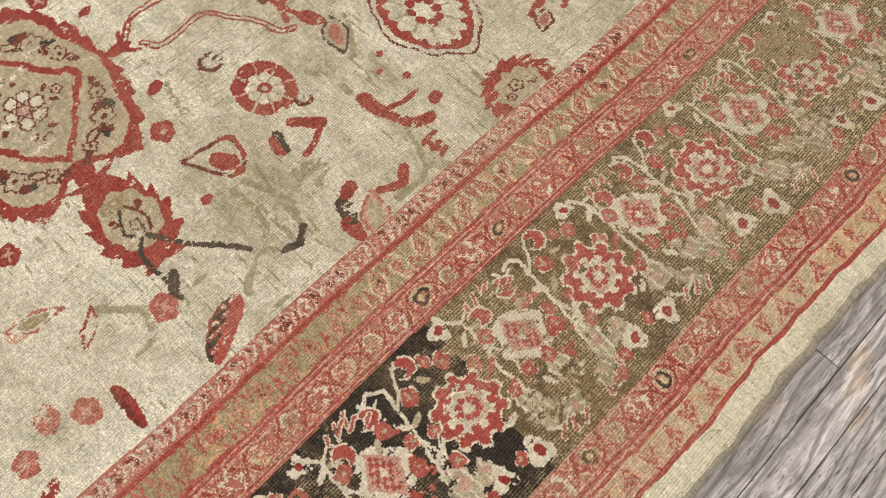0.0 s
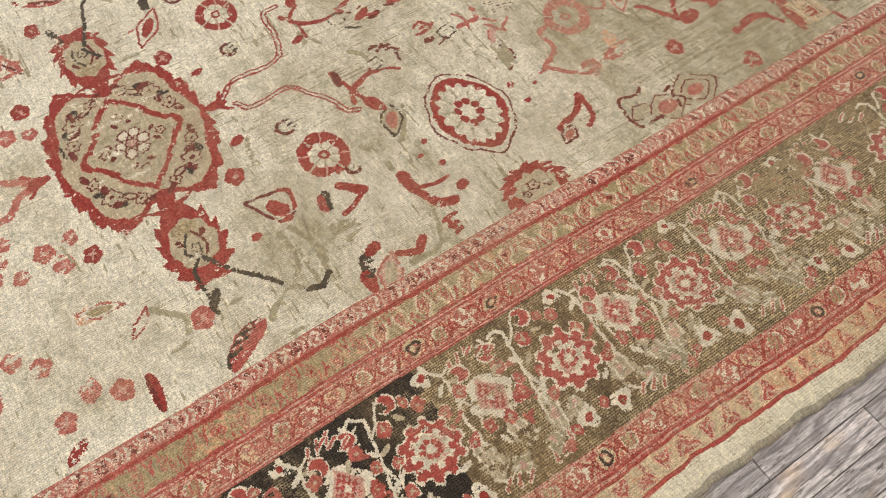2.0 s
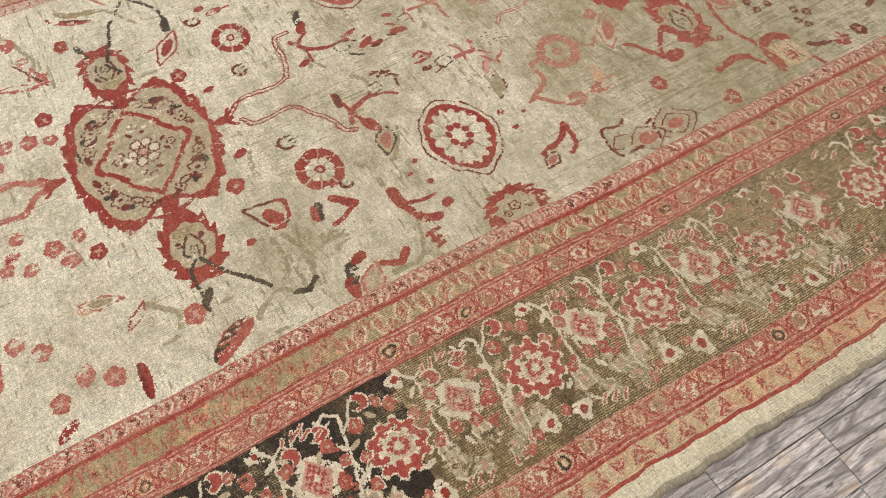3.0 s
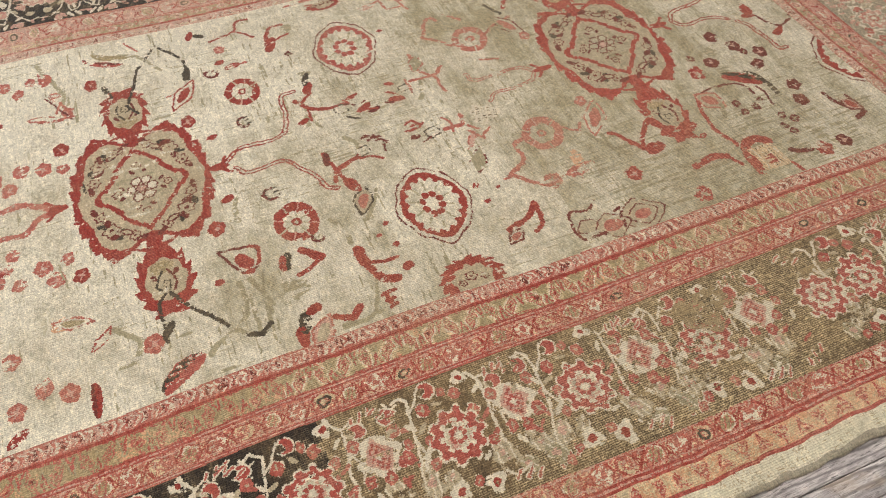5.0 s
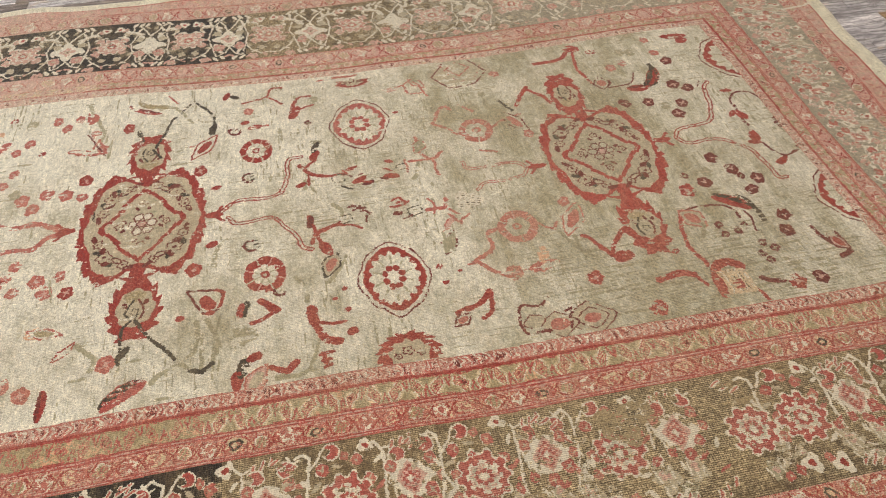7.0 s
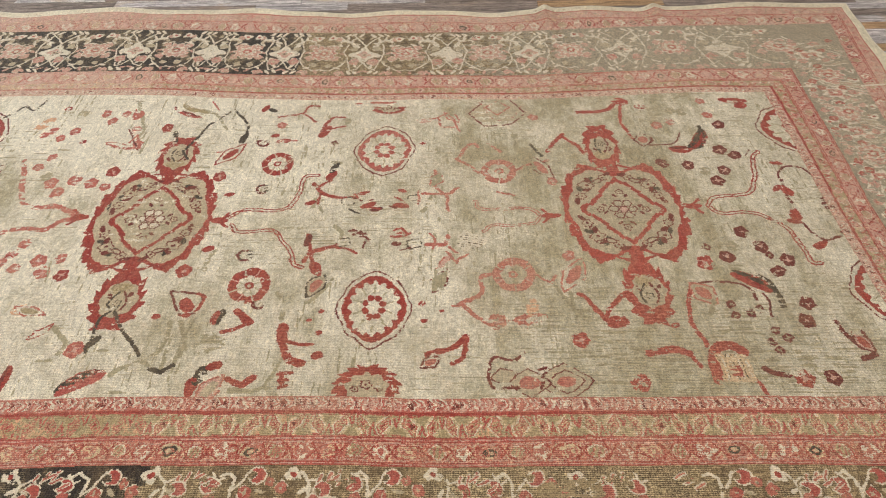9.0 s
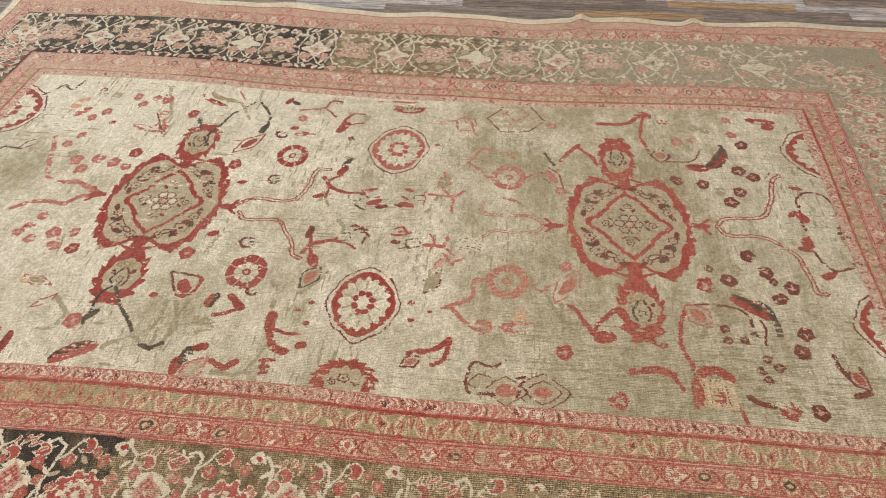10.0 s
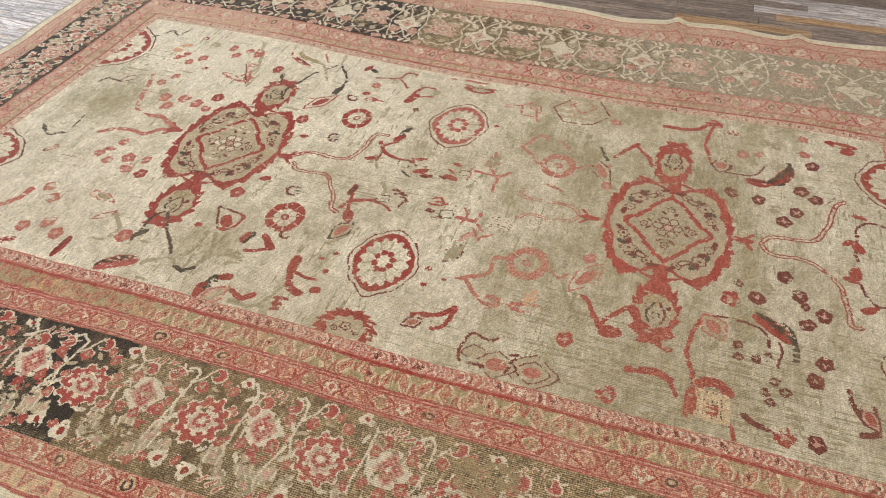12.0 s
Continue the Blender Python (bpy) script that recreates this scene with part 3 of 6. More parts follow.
# ---- motifs of the field ----
def floret(at, r=0.02, colour="red", heart="pink", parent=FIELD, clip=None, petals=5, keep=1.0):
    pid = piece("small_flower", parent)
    turn = saw(at[0] * 13.7 + at[1] * 7.1) * 6.28
    if parent == BORDER:
        stamp(pid, "ivory", at, r * 1.6, polar(lambda a: r * (1.13 + 0.16 * np.cos(petals * a + turn)), 1.15), 0, clip, 0.45)
    stamp(pid, colour, at, r * 1.3, polar(lambda a: r * (0.98 + 0.07 * np.cos(petals * a + turn)), 1.15), 0, clip, keep)
    stamp(pid, heart, at, r, lambda x, y: ((np.abs(x) < r * 0.12) | (np.abs(y) < r * 0.12)) & (np.hypot(x, y) < r * 0.7), turn * 40, clip, 0.4)
    stamp(pid, heart, at, r, oval(r * 0.26, r * 0.28), 0, clip, 0.85)


def rosette(at, r=0.061, colour="red", petals=8):
    pid = piece("rosette", FIELD)
    stamp(pid, colour, at, r * 1.6, polar(lambda a: r * (0.97 + 0.045 * np.abs(np.cos(petals / 2 * a)) ** 0.5), 1.13))
    stamp(pid, "field", at, r * 1.6, polar(lambda a: r * (0.53 + 0.1 * np.abs(np.cos(petals / 2 * a))), 1.13))
    for i in range(petals):
        a = (i + 0.5) / petals * 6.283
        c, n = math.cos(a), 1.13 * math.sin(a)
        stroke(pid, "pink" if i % 2 else "oat", [(at[0] + r * 0.55 * c, at[1] + r * 0.55 * n), (at[0] + r * 0.95 * c, at[1] + r * 0.95 * n)], 0.0055, keep=0.8)
        stroke(pid, "sage", [(at[0] + r * 0.28 * c, at[1] + r * 0.28 * n), (at[0] + r * 0.52 * c, at[1] + r * 0.52 * n)], 0.0045, keep=0.7)
    stamp(pid, colour, at, r, oval(r * 0.24, r * 0.27), keep=0.9)
    stamp(pid, "oat", at, r, oval(r * 0.11, r * 0.12))


def great_rosette(at, a=0.108, b=0.145, colour="red"):
    """A large flower in a scalloped band and a thin outline."""
    pid = piece("great_rosette", FIELD)

    def body(k, n=0, amp=0.0, corner=1.68):
        return lambda x, y: (np.abs(x / a) ** corner + np.abs(y / b) ** corner) ** (1 / corner) < k * (1 + amp * np.cos(n * np.arctan2(y / b, x / a)))
    stamp(pid, "oxblood", at, b * 1.15, body(1.015, 8, 0.02), keep=0.93)
    stamp(pid, "field", at, b * 1.15, body(0.972, 8, 0.02))
    stamp(pid, colour, at, b * 1.15, body(0.88))
    stamp(pid, "field", at, b, body(0.68, 16, 0.075, 2.0))
    for i in range(8):
        t = (i + 0.5) / 8 * 6.283
        stamp(pid, colour, (at[0] + a * 0.25 * math.cos(t), at[1] + b * 0.25 * math.sin(t)), 0.03, oval(a * 0.1, b * 0.085))
    for i in range(10):
        t = i / 10 * 6.283
        stroke(pid, "sage", [(at[0] + a * 0.36 * math.cos(t + 0.314), at[1] + b * 0.36 * math.sin(t + 0.314)), (at[0] + a * 0.6 * math.cos(t + 0.314), at[1] + b * 0.6 * math.sin(t + 0.314))], 0.006, keep=0.8)


def ringed_flower(pid, at, r, line="oxblood", fill="taupe", petals=6, keep=0.92):
    """A small flower drawn in outline, with a dot in it."""
    turn = saw(at[0] * 17.3 + at[1] * 9.1) * 6.28
    shape = lambda k: polar(lambda t: r * k * (0.9 + 0.14 * np.cos(petals * t + turn)))
    stamp(pid, line, at, r * 1.3, shape(1.0), keep=keep)
    stamp(pid, fill, at, r * 1.3, lambda x, y: np.hypot(x, y) < (r - 0.0052) * (0.9 + 0.14 * np.cos(petals * np.arctan2(y, x) + turn)))
    stamp(pid, line, at, r, oval(max(0.0035, r * 0.22), max(0.0035, r * 0.22)), keep=0.85)


def pendant(at, sign, a=0.078, b=0.115, slant=0):
    """A serrated palmette at a medallion's end."""
    pid = piece("pendant_palmette", FIELD)

    def edge(t):
        fold = np.abs(((t - 1.5708 * sign + 3.1416) % 6.2832) - 3.1416)
        return 0.9 * (1 + 0.25 * saw(fold * 2.0 + 0.1) ** 1.2) * (1 - 0.1 * np.cos(2 * t))
    stamp(pid, "red", at, b * 1.6, lambda x, y: np.hypot(x / a, y / b) < edge(np.arctan2(y / b, x / a)), slant)
    heart = (at[0] + 0.004, at[1] - sign * b * 0.02)
    stamp(pid, "taupe", heart, b, polar(lambda t: a * (0.68 + 0.035 * np.cos(8 * t)), 1.28), slant)
    stamp(pid, "beige", (at[0], at[1] - sign * b * 0.42), b, oval(a * 0.42, b * 0.2), slant, keep=0.9)
    ringed_flower(pid, (heart[0], heart[1] + sign * 0.018), 0.017, "charcoal", "taupe", 5)
    for k in (-1, 1):
        leafed = (heart[0] + k * a * 0.36, heart[1] + sign * 0.012)
        stroke(pid, "charcoal" if k < 0 else "oxblood", [(heart[0] + k * a * 0.1, heart[1] - sign * b * 0.28), leafed, (heart[0] + k * a * 0.22, heart[1] + sign * b * 0.4)], 0.0075, keep=0.9)
        stamp(pid, "oxblood", (heart[0] + k * a * 0.4, heart[1] - sign * 0.016), 0.03, leaf_shape(0.013, 0.0065), 60 * k, keep=0.9)


# how far a medallion's leaves and its ground reach from its middle, by the turn from its side (0) to its end (1.57)
LEAF_TURN = (0.0, 0.08, 0.24, 0.27, 0.47, 0.52, 0.76, 0.81, 1.02, 1.08, 1.16, 1.26, 1.38, 1.571)
LEAF_REACH = (1.03, 0.98, 1.03, 0.98, 1.07, 0.98, 1.04, 1.0, 1.11, 1.05, 0.97, 0.87, 0.81, 0.79)
GROUND_TURN = (0.0, 0.12, 0.3, 0.5, 0.8, 1.05, 1.2, 1.33, 1.571)
GROUND_REACH = (0.95, 0.90, 0.88, 0.86, 0.92, 0.93, 0.86, 0.77, 0.70)


def medallion(at, tall=1.0, tilt=0, cells="ivory"):
    pid = piece("medallion", FIELD)
    a, b = 0.2, 0.256 * tall

    def reach(x, y, turns, reaches, fray=0.0):
        fold = np.arctan2(np.abs(y) / b, np.abs(x) / a)
        scallop = 0.035 * np.abs(np.sin(fold * 6.0 + 0.4)) - 0.02
        return (np.abs(x / a) ** 2.5 + np.abs(y / b) ** 2.5) ** (1 / 2.5) < np.interp(fold, turns, reaches) + scallop + fray * saw(fold * 7.5)
    stamp(pid, "red", at, 0.36, lambda x, y: reach(x, y, LEAF_TURN, LEAF_REACH, 0.02), tilt)
    stamp(pid, "taupe", at, 0.3, lambda x, y: reach(x, y, GROUND_TURN, GROUND_REACH), tilt)
    for sign in (-1, 1):
        stroke(pid, "red", [(at[0], at[1] + sign * b * 0.8), (at[0], at[1] + sign * b * 1.02)], 0.05, 0.7)
        for k in (-1, 1):
            stroke(pid, "red", [(at[0] + k * 0.025, at[1] + sign * b * 0.95), (at[0] + k * 0.06, at[1] + sign * b * 0.9)], 0.016, 0.5)
    inner = piece("inner_diamond", FIELD)
    p, q = 0.146, 0.182 * tall

    def diamond(x, y, k):
        across, up = np.abs(x) / p, np.abs(y) / q
        return np.maximum(across + up + 0.03 * np.sign(np.sin((across - up) * 5.0)), 1.02 * np.maximum(across, up)) < k
    stamp(inner, "red", at, 0.22, lambda x, y: diamond(x, y, 1.0))
    stamp(inner, "taupe", at, 0.22, lambda x, y: diamond(x, y, 0.865))
    stamp(inner, "sage", at, 0.12, lambda x, y: diamond(x, y, 0.8), keep=0.2)
    for i in range(7):
        t = i / 6 * 6.283
        spread = 0.0 if i == 6 else 1.0
        c = (at[0] + 0.031 * spread * math.cos(t), at[1] + 0.036 * spread * math.sin(t))
        stamp(inner, "oxblood", c, 0.03, polar(lambda t: 0.0175 + 0.002 * np.cos(6 * t)), keep=0.95)
        stamp(inner, cells if i < 6 else "pink", c, 0.03, polar(lambda t: 0.0128 + 0.001 * np.cos(6 * t)), keep=0.9)
    for dx, dy in ((0.078, 0.0), (-0.078, 0), (0, 0.092), (0, -0.092)):
        c = (at[0] + dx, at[1] + dy * tall)
        ringed_flower(inner, c, 0.016, "oxblood", "taupe", 5)
        for k in (-1, 1):
            side_way = (-dy, dx)
            n = math.hypot(*side_way)
            spot_at = (c[0] - 0.22 * dx + k * side_way[0] / n * 0.02, c[1] - 0.22 * dy + k * side_way[1] / n * 0.02)
            stamp(inner, "oxblood", spot_at, 0.02, leaf_shape(0.011, 0.006), math.degrees(math.atan2(dy, dx)) + 40 * k, keep=0.9)
    for i in range(4):
        sx, sy = (1, 1, -1, -1)[i], (1, -1, 1, -1)[i]

        def ring(f, k=0.7):
            t = f * 1.5708
            return (at[0] + sx * a * k * math.cos(t) ** 0.8, at[1] + sy * b * k * math.sin(t) ** 0.8)

        def heading(f):
            t = f * 1.5708
            return math.degrees(math.atan2(sy * b * math.cos(t), -sx * a * math.sin(t)))
        stroke(pid, "oxblood", [ring(f) for f in (0.14, 0.3, 0.45, 0.6, 0.75, 0.86)], 0.0046, keep=0.7)
        for f, r in ((0.2, 0.02), (0.48, 0.028), (0.84, 0.019)):
            ringed_flower(pid, ring(f), r, "oxblood", "taupe", 6)
        for f, lean, colour in ((0.33, 35, "charcoal"), (0.36, -30, "oxblood"), (0.63, 25, "charcoal"), (0.68, -35, "charcoal"), (0.58, 60, "oxblood"), (0.1, 20, "oxblood"), (0.92, 30, "oxblood")):
            stamp(pid, colour, ring(f, 0.7 + 0.05 * (1 if lean > 0 else -1)), 0.04, leaf_shape(0.018, 0.0095), heading(f) + lean, keep=0.85)
        bud = piece("outlined_bud", FIELD)
        stamp(bud, "oxblood", ring(0.72, 0.66), 0.04, leaf_shape(0.022, 0.011), heading(0.72), keep=0.95)
        stamp(bud, "taupe", ring(0.72, 0.66), 0.04, leaf_shape(0.0155, 0.0062), heading(0.72))


def vine(points, colour="red", width=0.013, double=False, name="vine", keep=1.0, end=1.0, flow=True):
    pid = piece(name, FIELD)
    stroke(pid, colour, points, width, end, keep=keep, flow=flow)
    if double:
        stroke(pid, "field", points, width * 0.42, keep=0.85)
    return pid


def leaf(at, angle, a, b, colour="red", bend=0.0, dark=None, name="leaf", keep=1.0):
    pid = piece(name, FIELD)
    stamp(pid, colour, at, a * 1.3, leaf_shape(a, b, bend), angle, keep=keep)
    if dark:
        c, s = math.cos(radians(angle + 90)), math.sin(radians(angle + 90))
        stamp(pid, dark, (at[0] + c * b * 0.45, at[1] + s * b * 0.45), a * 1.3, leaf_shape(a * 1.02, b * 0.42, bend), angle, keep=0.72)
    return pid


def outlined(at, angle, a, b, line="red", fill="field", heart=None, name="bud", keep=1.0):
    """A bud drawn as an outline."""
    pid = piece(name, FIELD)
    stamp(pid, line, at, a * 1.4, lambda x, y: np.abs(x) / a + (np.abs(y) / b) ** 1.4 < 1, angle, keep=keep)
    line_at = 0.55 if name == "thin_diamond" else 1.0
    stamp(pid, fill, at, a * 1.4, lambda x, y: np.abs(x) / (a - 0.011 * line_at) + (np.abs(y) / (b - 0.0075 * line_at)) ** 1.4 < 1, angle)
    if heart:
        stamp(pid, heart, at, a, leaf_shape(a * 0.5, b * 0.42), angle)
    return pid


def claw(at, angle, size=0.03, colour="charcoal"):
    """A small open claw: a bent back with three fingers."""
    pid = piece("claw_leaf", FIELD)
    stamp(pid, "oxblood", at, size * 1.6, lambda x, y: (np.abs(np.hypot(x, y) - size * 0.85) < 0.0055) & (x < size * 0.35), angle, keep=0.95)
    stamp(pid, colour, at, size * 1.6, lambda x, y: (x > -size * 0.7) & (x < size * 0.75) & (tri(y / (size * 0.62)) > 0.6) & (np.abs(y) < size * 0.95) & (np.hypot(x, y) < size * 0.95) & ((x > 0.1 * size) | (x < -0.4 * size)), angle, keep=0.9)


def leaf_between(ends, b, colour="red", bend=0.0, dark=None, name="leaf", keep=1.0):
    (x0, y0), (x1, y1) = ends
    return leaf(((x0 + x1) / 2, (y0 + y1) / 2), math.degrees(math.atan2(y1 - y0, x1 - x0)), math.hypot(x1 - x0, y1 - y0) / 2, b, colour, bend, dark, name, keep)


def bud_between(ends, b, line="red", fill="field", heart=None, name="bud", keep=1.0):
    (x0, y0), (x1, y1) = ends
    return outlined(((x0 + x1) / 2, (y0 + y1) / 2), math.degrees(math.atan2(y1 - y0, x1 - x0)), math.hypot(x1 - x0, y1 - y0) / 2, b, line, fill, heart, name, keep)


def box_flower(at, size=0.026, line="charcoal", fill="field"):
    pid = piece("box_flower", FIELD)
    stamp(pid, line, at, size * 1.6, lambda x, y: (np.abs(x) + 0.35 * np.abs(y) < size) & (np.abs(y) < size * 0.8), 12, keep=0.8)
    stamp(pid, fill, at, size * 1.6, lambda x, y: (np.abs(x) + 0.35 * np.abs(y) < size - 0.006) & (np.abs(y) < size * 0.8 - 0.006), 12)
    stamp(pid, "sage", at, size, oval(size * 0.3, size * 0.3), keep=0.6)


def half_palmette(at, a, b, angle=90):
    pid = piece("half_palmette", FIELD)
    stamp(pid, "red", at, a * 1.5, lambda x, y: (np.hypot(x / b, y / a) < 0.86 + 0.17 * saw(np.abs(np.arctan2(y, x)) * 2.8)) & (x > -b * 0.35), angle, keep=0.96)
    stamp(pid, "taupe", at, a, lambda x, y: (np.hypot(x / b, y / a) < 0.6 + 0.05 * np.cos(np.arctan2(y, x) * 9)) & (x > -b * 0.35), angle)
    ringed_flower(pid, (at[0], at[1] + 0.012), 0.017, "oxblood", "taupe", 5)
    for k in (-1, 1):
        ringed_flower(pid, (at[0] + k * 0.032, at[1] - 0.002), 0.0125, "oxblood", "taupe", 5, 0.85)

# ---- the field, motif by motif ----
# pale washed-out strokes first, under the rest
for points in ([(0.223, -0.473), (0.264, -0.580)], [(0.190, -0.474), (0.192, -0.561), (0.167, -0.600)], [(-0.147, -0.486), (-0.094, -0.550), (-0.105, -0.603), (-0.149, -0.615)], [(0.074, -0.664), (0.138, -0.617), (0.184, -0.648)],
               [(0.415, -0.723), (0.498, -0.715), (0.539, -0.615)], [(0.505, -0.710), (0.544, -0.746)], [(0.239, -0.256), (0.254, -0.176), (0.284, -0.148)], [(0.030, 0.623), (0.098, 0.590), (0.157, 0.498)], [(-0.245, 0.662), (-0.179, 0.511), (-0.176, 0.438)],
               [(0.549, 0.048), (0.551, 0.094), (0.583, 0.020)], [(0.632, -0.052), (0.656, -0.086), (0.652, -0.122)], [(0.516, -0.463), (0.513, -0.406), (0.486, -0.359)], [(1.357, -0.390), (1.379, -0.433), (1.399, -0.475)],
               [(0.590, -0.403), (0.624, -0.354), (0.651, -0.304)], [(0.921, 0.015), (0.938, 0.046), (0.954, 0.108)]):
    vine(points, "sage", 0.018, name="pale_tendril", keep=0.85, end=0.6)
for at, r in (((0.007, 0.396), 0.05), ((0.323, -0.557), 0.05), ((1.164, 0.673), 0.05), ((1.340, 0.369), 0.025), ((0.580, 0.095), 0.02), ((0.602, 0.292), 0.03), ((1.898, -0.268), 0.03)):
    stamp(FIELD, "sage", at, r * 1.5, polar(lambda t: r * (0.8 + 0.2 * np.cos(3 * t))), keep=0.35)

medallion((0.005, -0.008), 1.0)
medallion((1.605, 0.012), 1.0, 0, "oat")
pendant((0.005, 0.332), 1, 0.082, 0.108)
pendant((0.006, -0.380), -1, 0.085, 0.112)
pendant((1.585, 0.375), 1, 0.072, 0.125)
pendant((1.608, -0.370), -1, 0.076, 0.12)
great_rosette((0.785, -0.424), 0.11, 0.152)
great_rosette((0.776, 0.374), 0.111, 0.155, "coral")
for at, a, b in (((-0.85, 0.46), 0.15, 0.17), ((-0.85, -0.33), 0.165, 0.15), ((2.335, 0.46), 0.135, 0.165), ((2.345, -0.38), 0.13, 0.15)):
    great_rosette(at, a, b)
rosette((0.395, -0.330), 0.066)
rosette((0.388, 0.288), 0.06)
rosette((1.211, -0.291), 0.064, "rose", 6)
rosette((1.195, 0.234), 0.062, "rose", 6)

# red knobs and double vines from the medallions' sides
for points in ([(0.232, -0.021), (0.275, 0.001), (0.320, 0.032), (0.425, 0.029), (0.476, 0.067), (0.494, 0.168), (0.502, 0.214), (0.544, 0.222)], [(0.282, -0.040), (0.315, -0.082), (0.423, -0.073), (0.478, -0.141), (0.505, -0.187), (0.516, -0.231), (0.549, -0.253)],
               [(1.892, 0.027), (1.927, 0.066), (2.052, 0.090), (2.098, 0.168), (2.129, 0.289), (2.155, 0.319)], [(1.892, 0.027), (1.926, -0.017), (2.015, -0.014), (2.079, -0.048), (2.120, -0.104), (2.142, -0.193), (2.148, -0.253), (2.175, -0.259)]):
    vine(points, "red", 0.017, True, "double_vine")
for points in ([(1.106, 0.066), (1.125, 0.022), (1.274, 0.023), (1.323, -0.019)], [(1.126, -0.091), (1.159, -0.065), (1.280, -0.061), (1.323, -0.019)]):
    vine(points, "rose", 0.014, True, "double_vine", 0.93)
for points in ([(-0.257, 0.014), (-0.331, 0.062), (-0.446, 0.064), (-0.500, 0.145), (-0.561, 0.308)], [(-0.252, 0.003), (-0.302, -0.008), (-0.338, -0.048), (-0.450, -0.052), (-0.508, -0.094)]):
    vine(points, "rose", 0.02, keep=0.8)
for at, turn in (((0.237, -0.018), 0), ((1.839, 0.025), 0), ((1.357, -0.018), 180), ((-0.243, 0.008), 180)):
    pid = leaf(at, turn, 0.035, 0.014, "red", name="knob")
    stroke(pid, "red", [at, (at[0] + 0.03 * (1 if turn == 0 else -1), at[1] + 0.035)], 0.011, keep=0.95)
    stroke(pid, "red", [at, (at[0] + 0.03 * (1 if turn == 0 else -1), at[1] - 0.035)], 0.011, keep=0.95)

# charcoal vines
for points, w in (([(0.026, 0.370), (0.079, 0.526), (0.157, 0.635), (0.236, 0.531), (0.233, 0.419)], 0.014), ([(-0.762, 0.575), (-0.703, 0.650), (-0.655, 0.612), (-0.634, 0.685)], 0.013), ([(0.017, -0.406), (-0.022, -0.454), (-0.019, -0.526), (-0.023, -0.582)], 0.013),
                  ([(0.015, -0.430), (0.057, -0.501), (0.105, -0.552), (0.134, -0.601)], 0.015), ([(0.176, -0.644), (0.210, -0.659), (0.237, -0.636)], 0.019), ([(-0.042, 0.480), (-0.026, 0.415)], 0.02), ([(0.017, 0.362), (0.048, 0.312)], 0.012), ([(-0.739, -0.123), (-0.673, -0.167), (-0.626, -0.135)], 0.018), ([(-0.751, 0.205), (-0.723, 0.240), (-0.651, 0.226)], 0.012), ([(-0.624, -0.098), (-0.634, -0.018)], 0.008)):
    vine(points, "charcoal", 0.8 * w, name="dark_vine", keep=0.9, flow=False)
leaf((0.231, 0.449), 75, 0.035, 0.014, "charcoal", name="dark_leaf")
leaf((-0.015, -0.551), 55, 0.035, 0.012, "charcoal", name="dark_leaf")

# stems and branches in red
for points, w in (([(0.536, 0.173), (0.566, 0.126), (0.630, 0.097), (0.694, 0.094)], 0.015), ([(0.565, 0.133), (0.564, 0.064)], 0.01), ([(0.555, 0.157), (0.596, 0.191)], 0.012), ([(0.549, -0.225), (0.571, -0.182), (0.643, -0.153), (0.661, -0.122)], 0.016), ([(0.549, -0.098), (0.570, -0.179)], 0.012),
                  ([(0.648, -0.163), (0.690, -0.172), (0.712, -0.187)], 0.01), ([(0.572, -0.192), (0.589, -0.257)], 0.014),
                  ([(1.400, -0.377), (1.423, -0.399), (1.463, -0.479)], 0.015), ([(1.555, -0.363), (1.504, -0.407), (1.465, -0.466)], 0.016), ([(1.566, -0.595), (1.636, -0.587), (1.673, -0.599)], 0.024), ([(1.673, -0.599), (1.700, -0.650)], 0.012),
                  ([(1.734, -0.574), (1.710, -0.495), (1.720, -0.410), (1.749, -0.338)], 0.014), ([(1.729, -0.694), (1.745, -0.603), (1.793, -0.571), (1.828, -0.594)], 0.03), ([(1.529, 0.603), (1.641, 0.615), (1.684, 0.659)], 0.02), ([(1.705, 0.642), (1.686, 0.529), (1.711, 0.419)], 0.013),
                  ([(1.380, 0.345), (1.428, 0.432), (1.451, 0.461)], 0.016), ([(1.445, 0.442), (1.487, 0.389), (1.516, 0.326)], 0.014), ([(0.350, -0.516), (0.424, -0.486)], 0.016), ([(0.424, -0.486), (0.376, -0.436)], 0.024), ([(0.401, -0.686), (0.442, -0.705), (0.469, -0.677)], 0.02),
                  ([(0.534, 0.463), (0.536, 0.547), (0.563, 0.596), (0.604, 0.596)], 0.014), ([(0.542, 0.508), (0.617, 0.533)], 0.01), ([(0.943, -0.598), (1.013, -0.576), (1.053, -0.533)], 0.018), ([(1.053, -0.533), (1.049, -0.601), (1.016, -0.632)], 0.016),
                  ([(0.527, -0.500), (0.534, -0.556), (0.555, -0.615), (0.599, -0.634)], 0.022), ([(0.546, -0.553), (0.582, -0.569), (0.620, -0.566)], 0.013), ([(0.528, -0.502), (0.533, -0.545)], 0.032),
                  ([(0.538, -0.671), (0.573, -0.662)], 0.013), ([(0.544, -0.667), (0.550, -0.713)], 0.013), ([(0.543, -0.692), (0.561, -0.689)], 0.012), ([(0.545, -0.715), (0.562, -0.710)], 0.012),
                  ([(0.408, 0.609), (0.440, 0.620), (0.491, 0.563)], 0.01), ([(0.439, 0.627), (0.459, 0.671), (0.501, 0.674)], 0.01), ([(0.342, 0.592), (0.407, 0.613)], 0.009), ([(1.730, -0.685), (1.749, -0.634)], 0.03), ([(1.795, -0.692), (1.830, -0.696), (1.848, -0.740)], 0.012)):
    vine(points, "red", w, name="red_stem", keep=0.97)
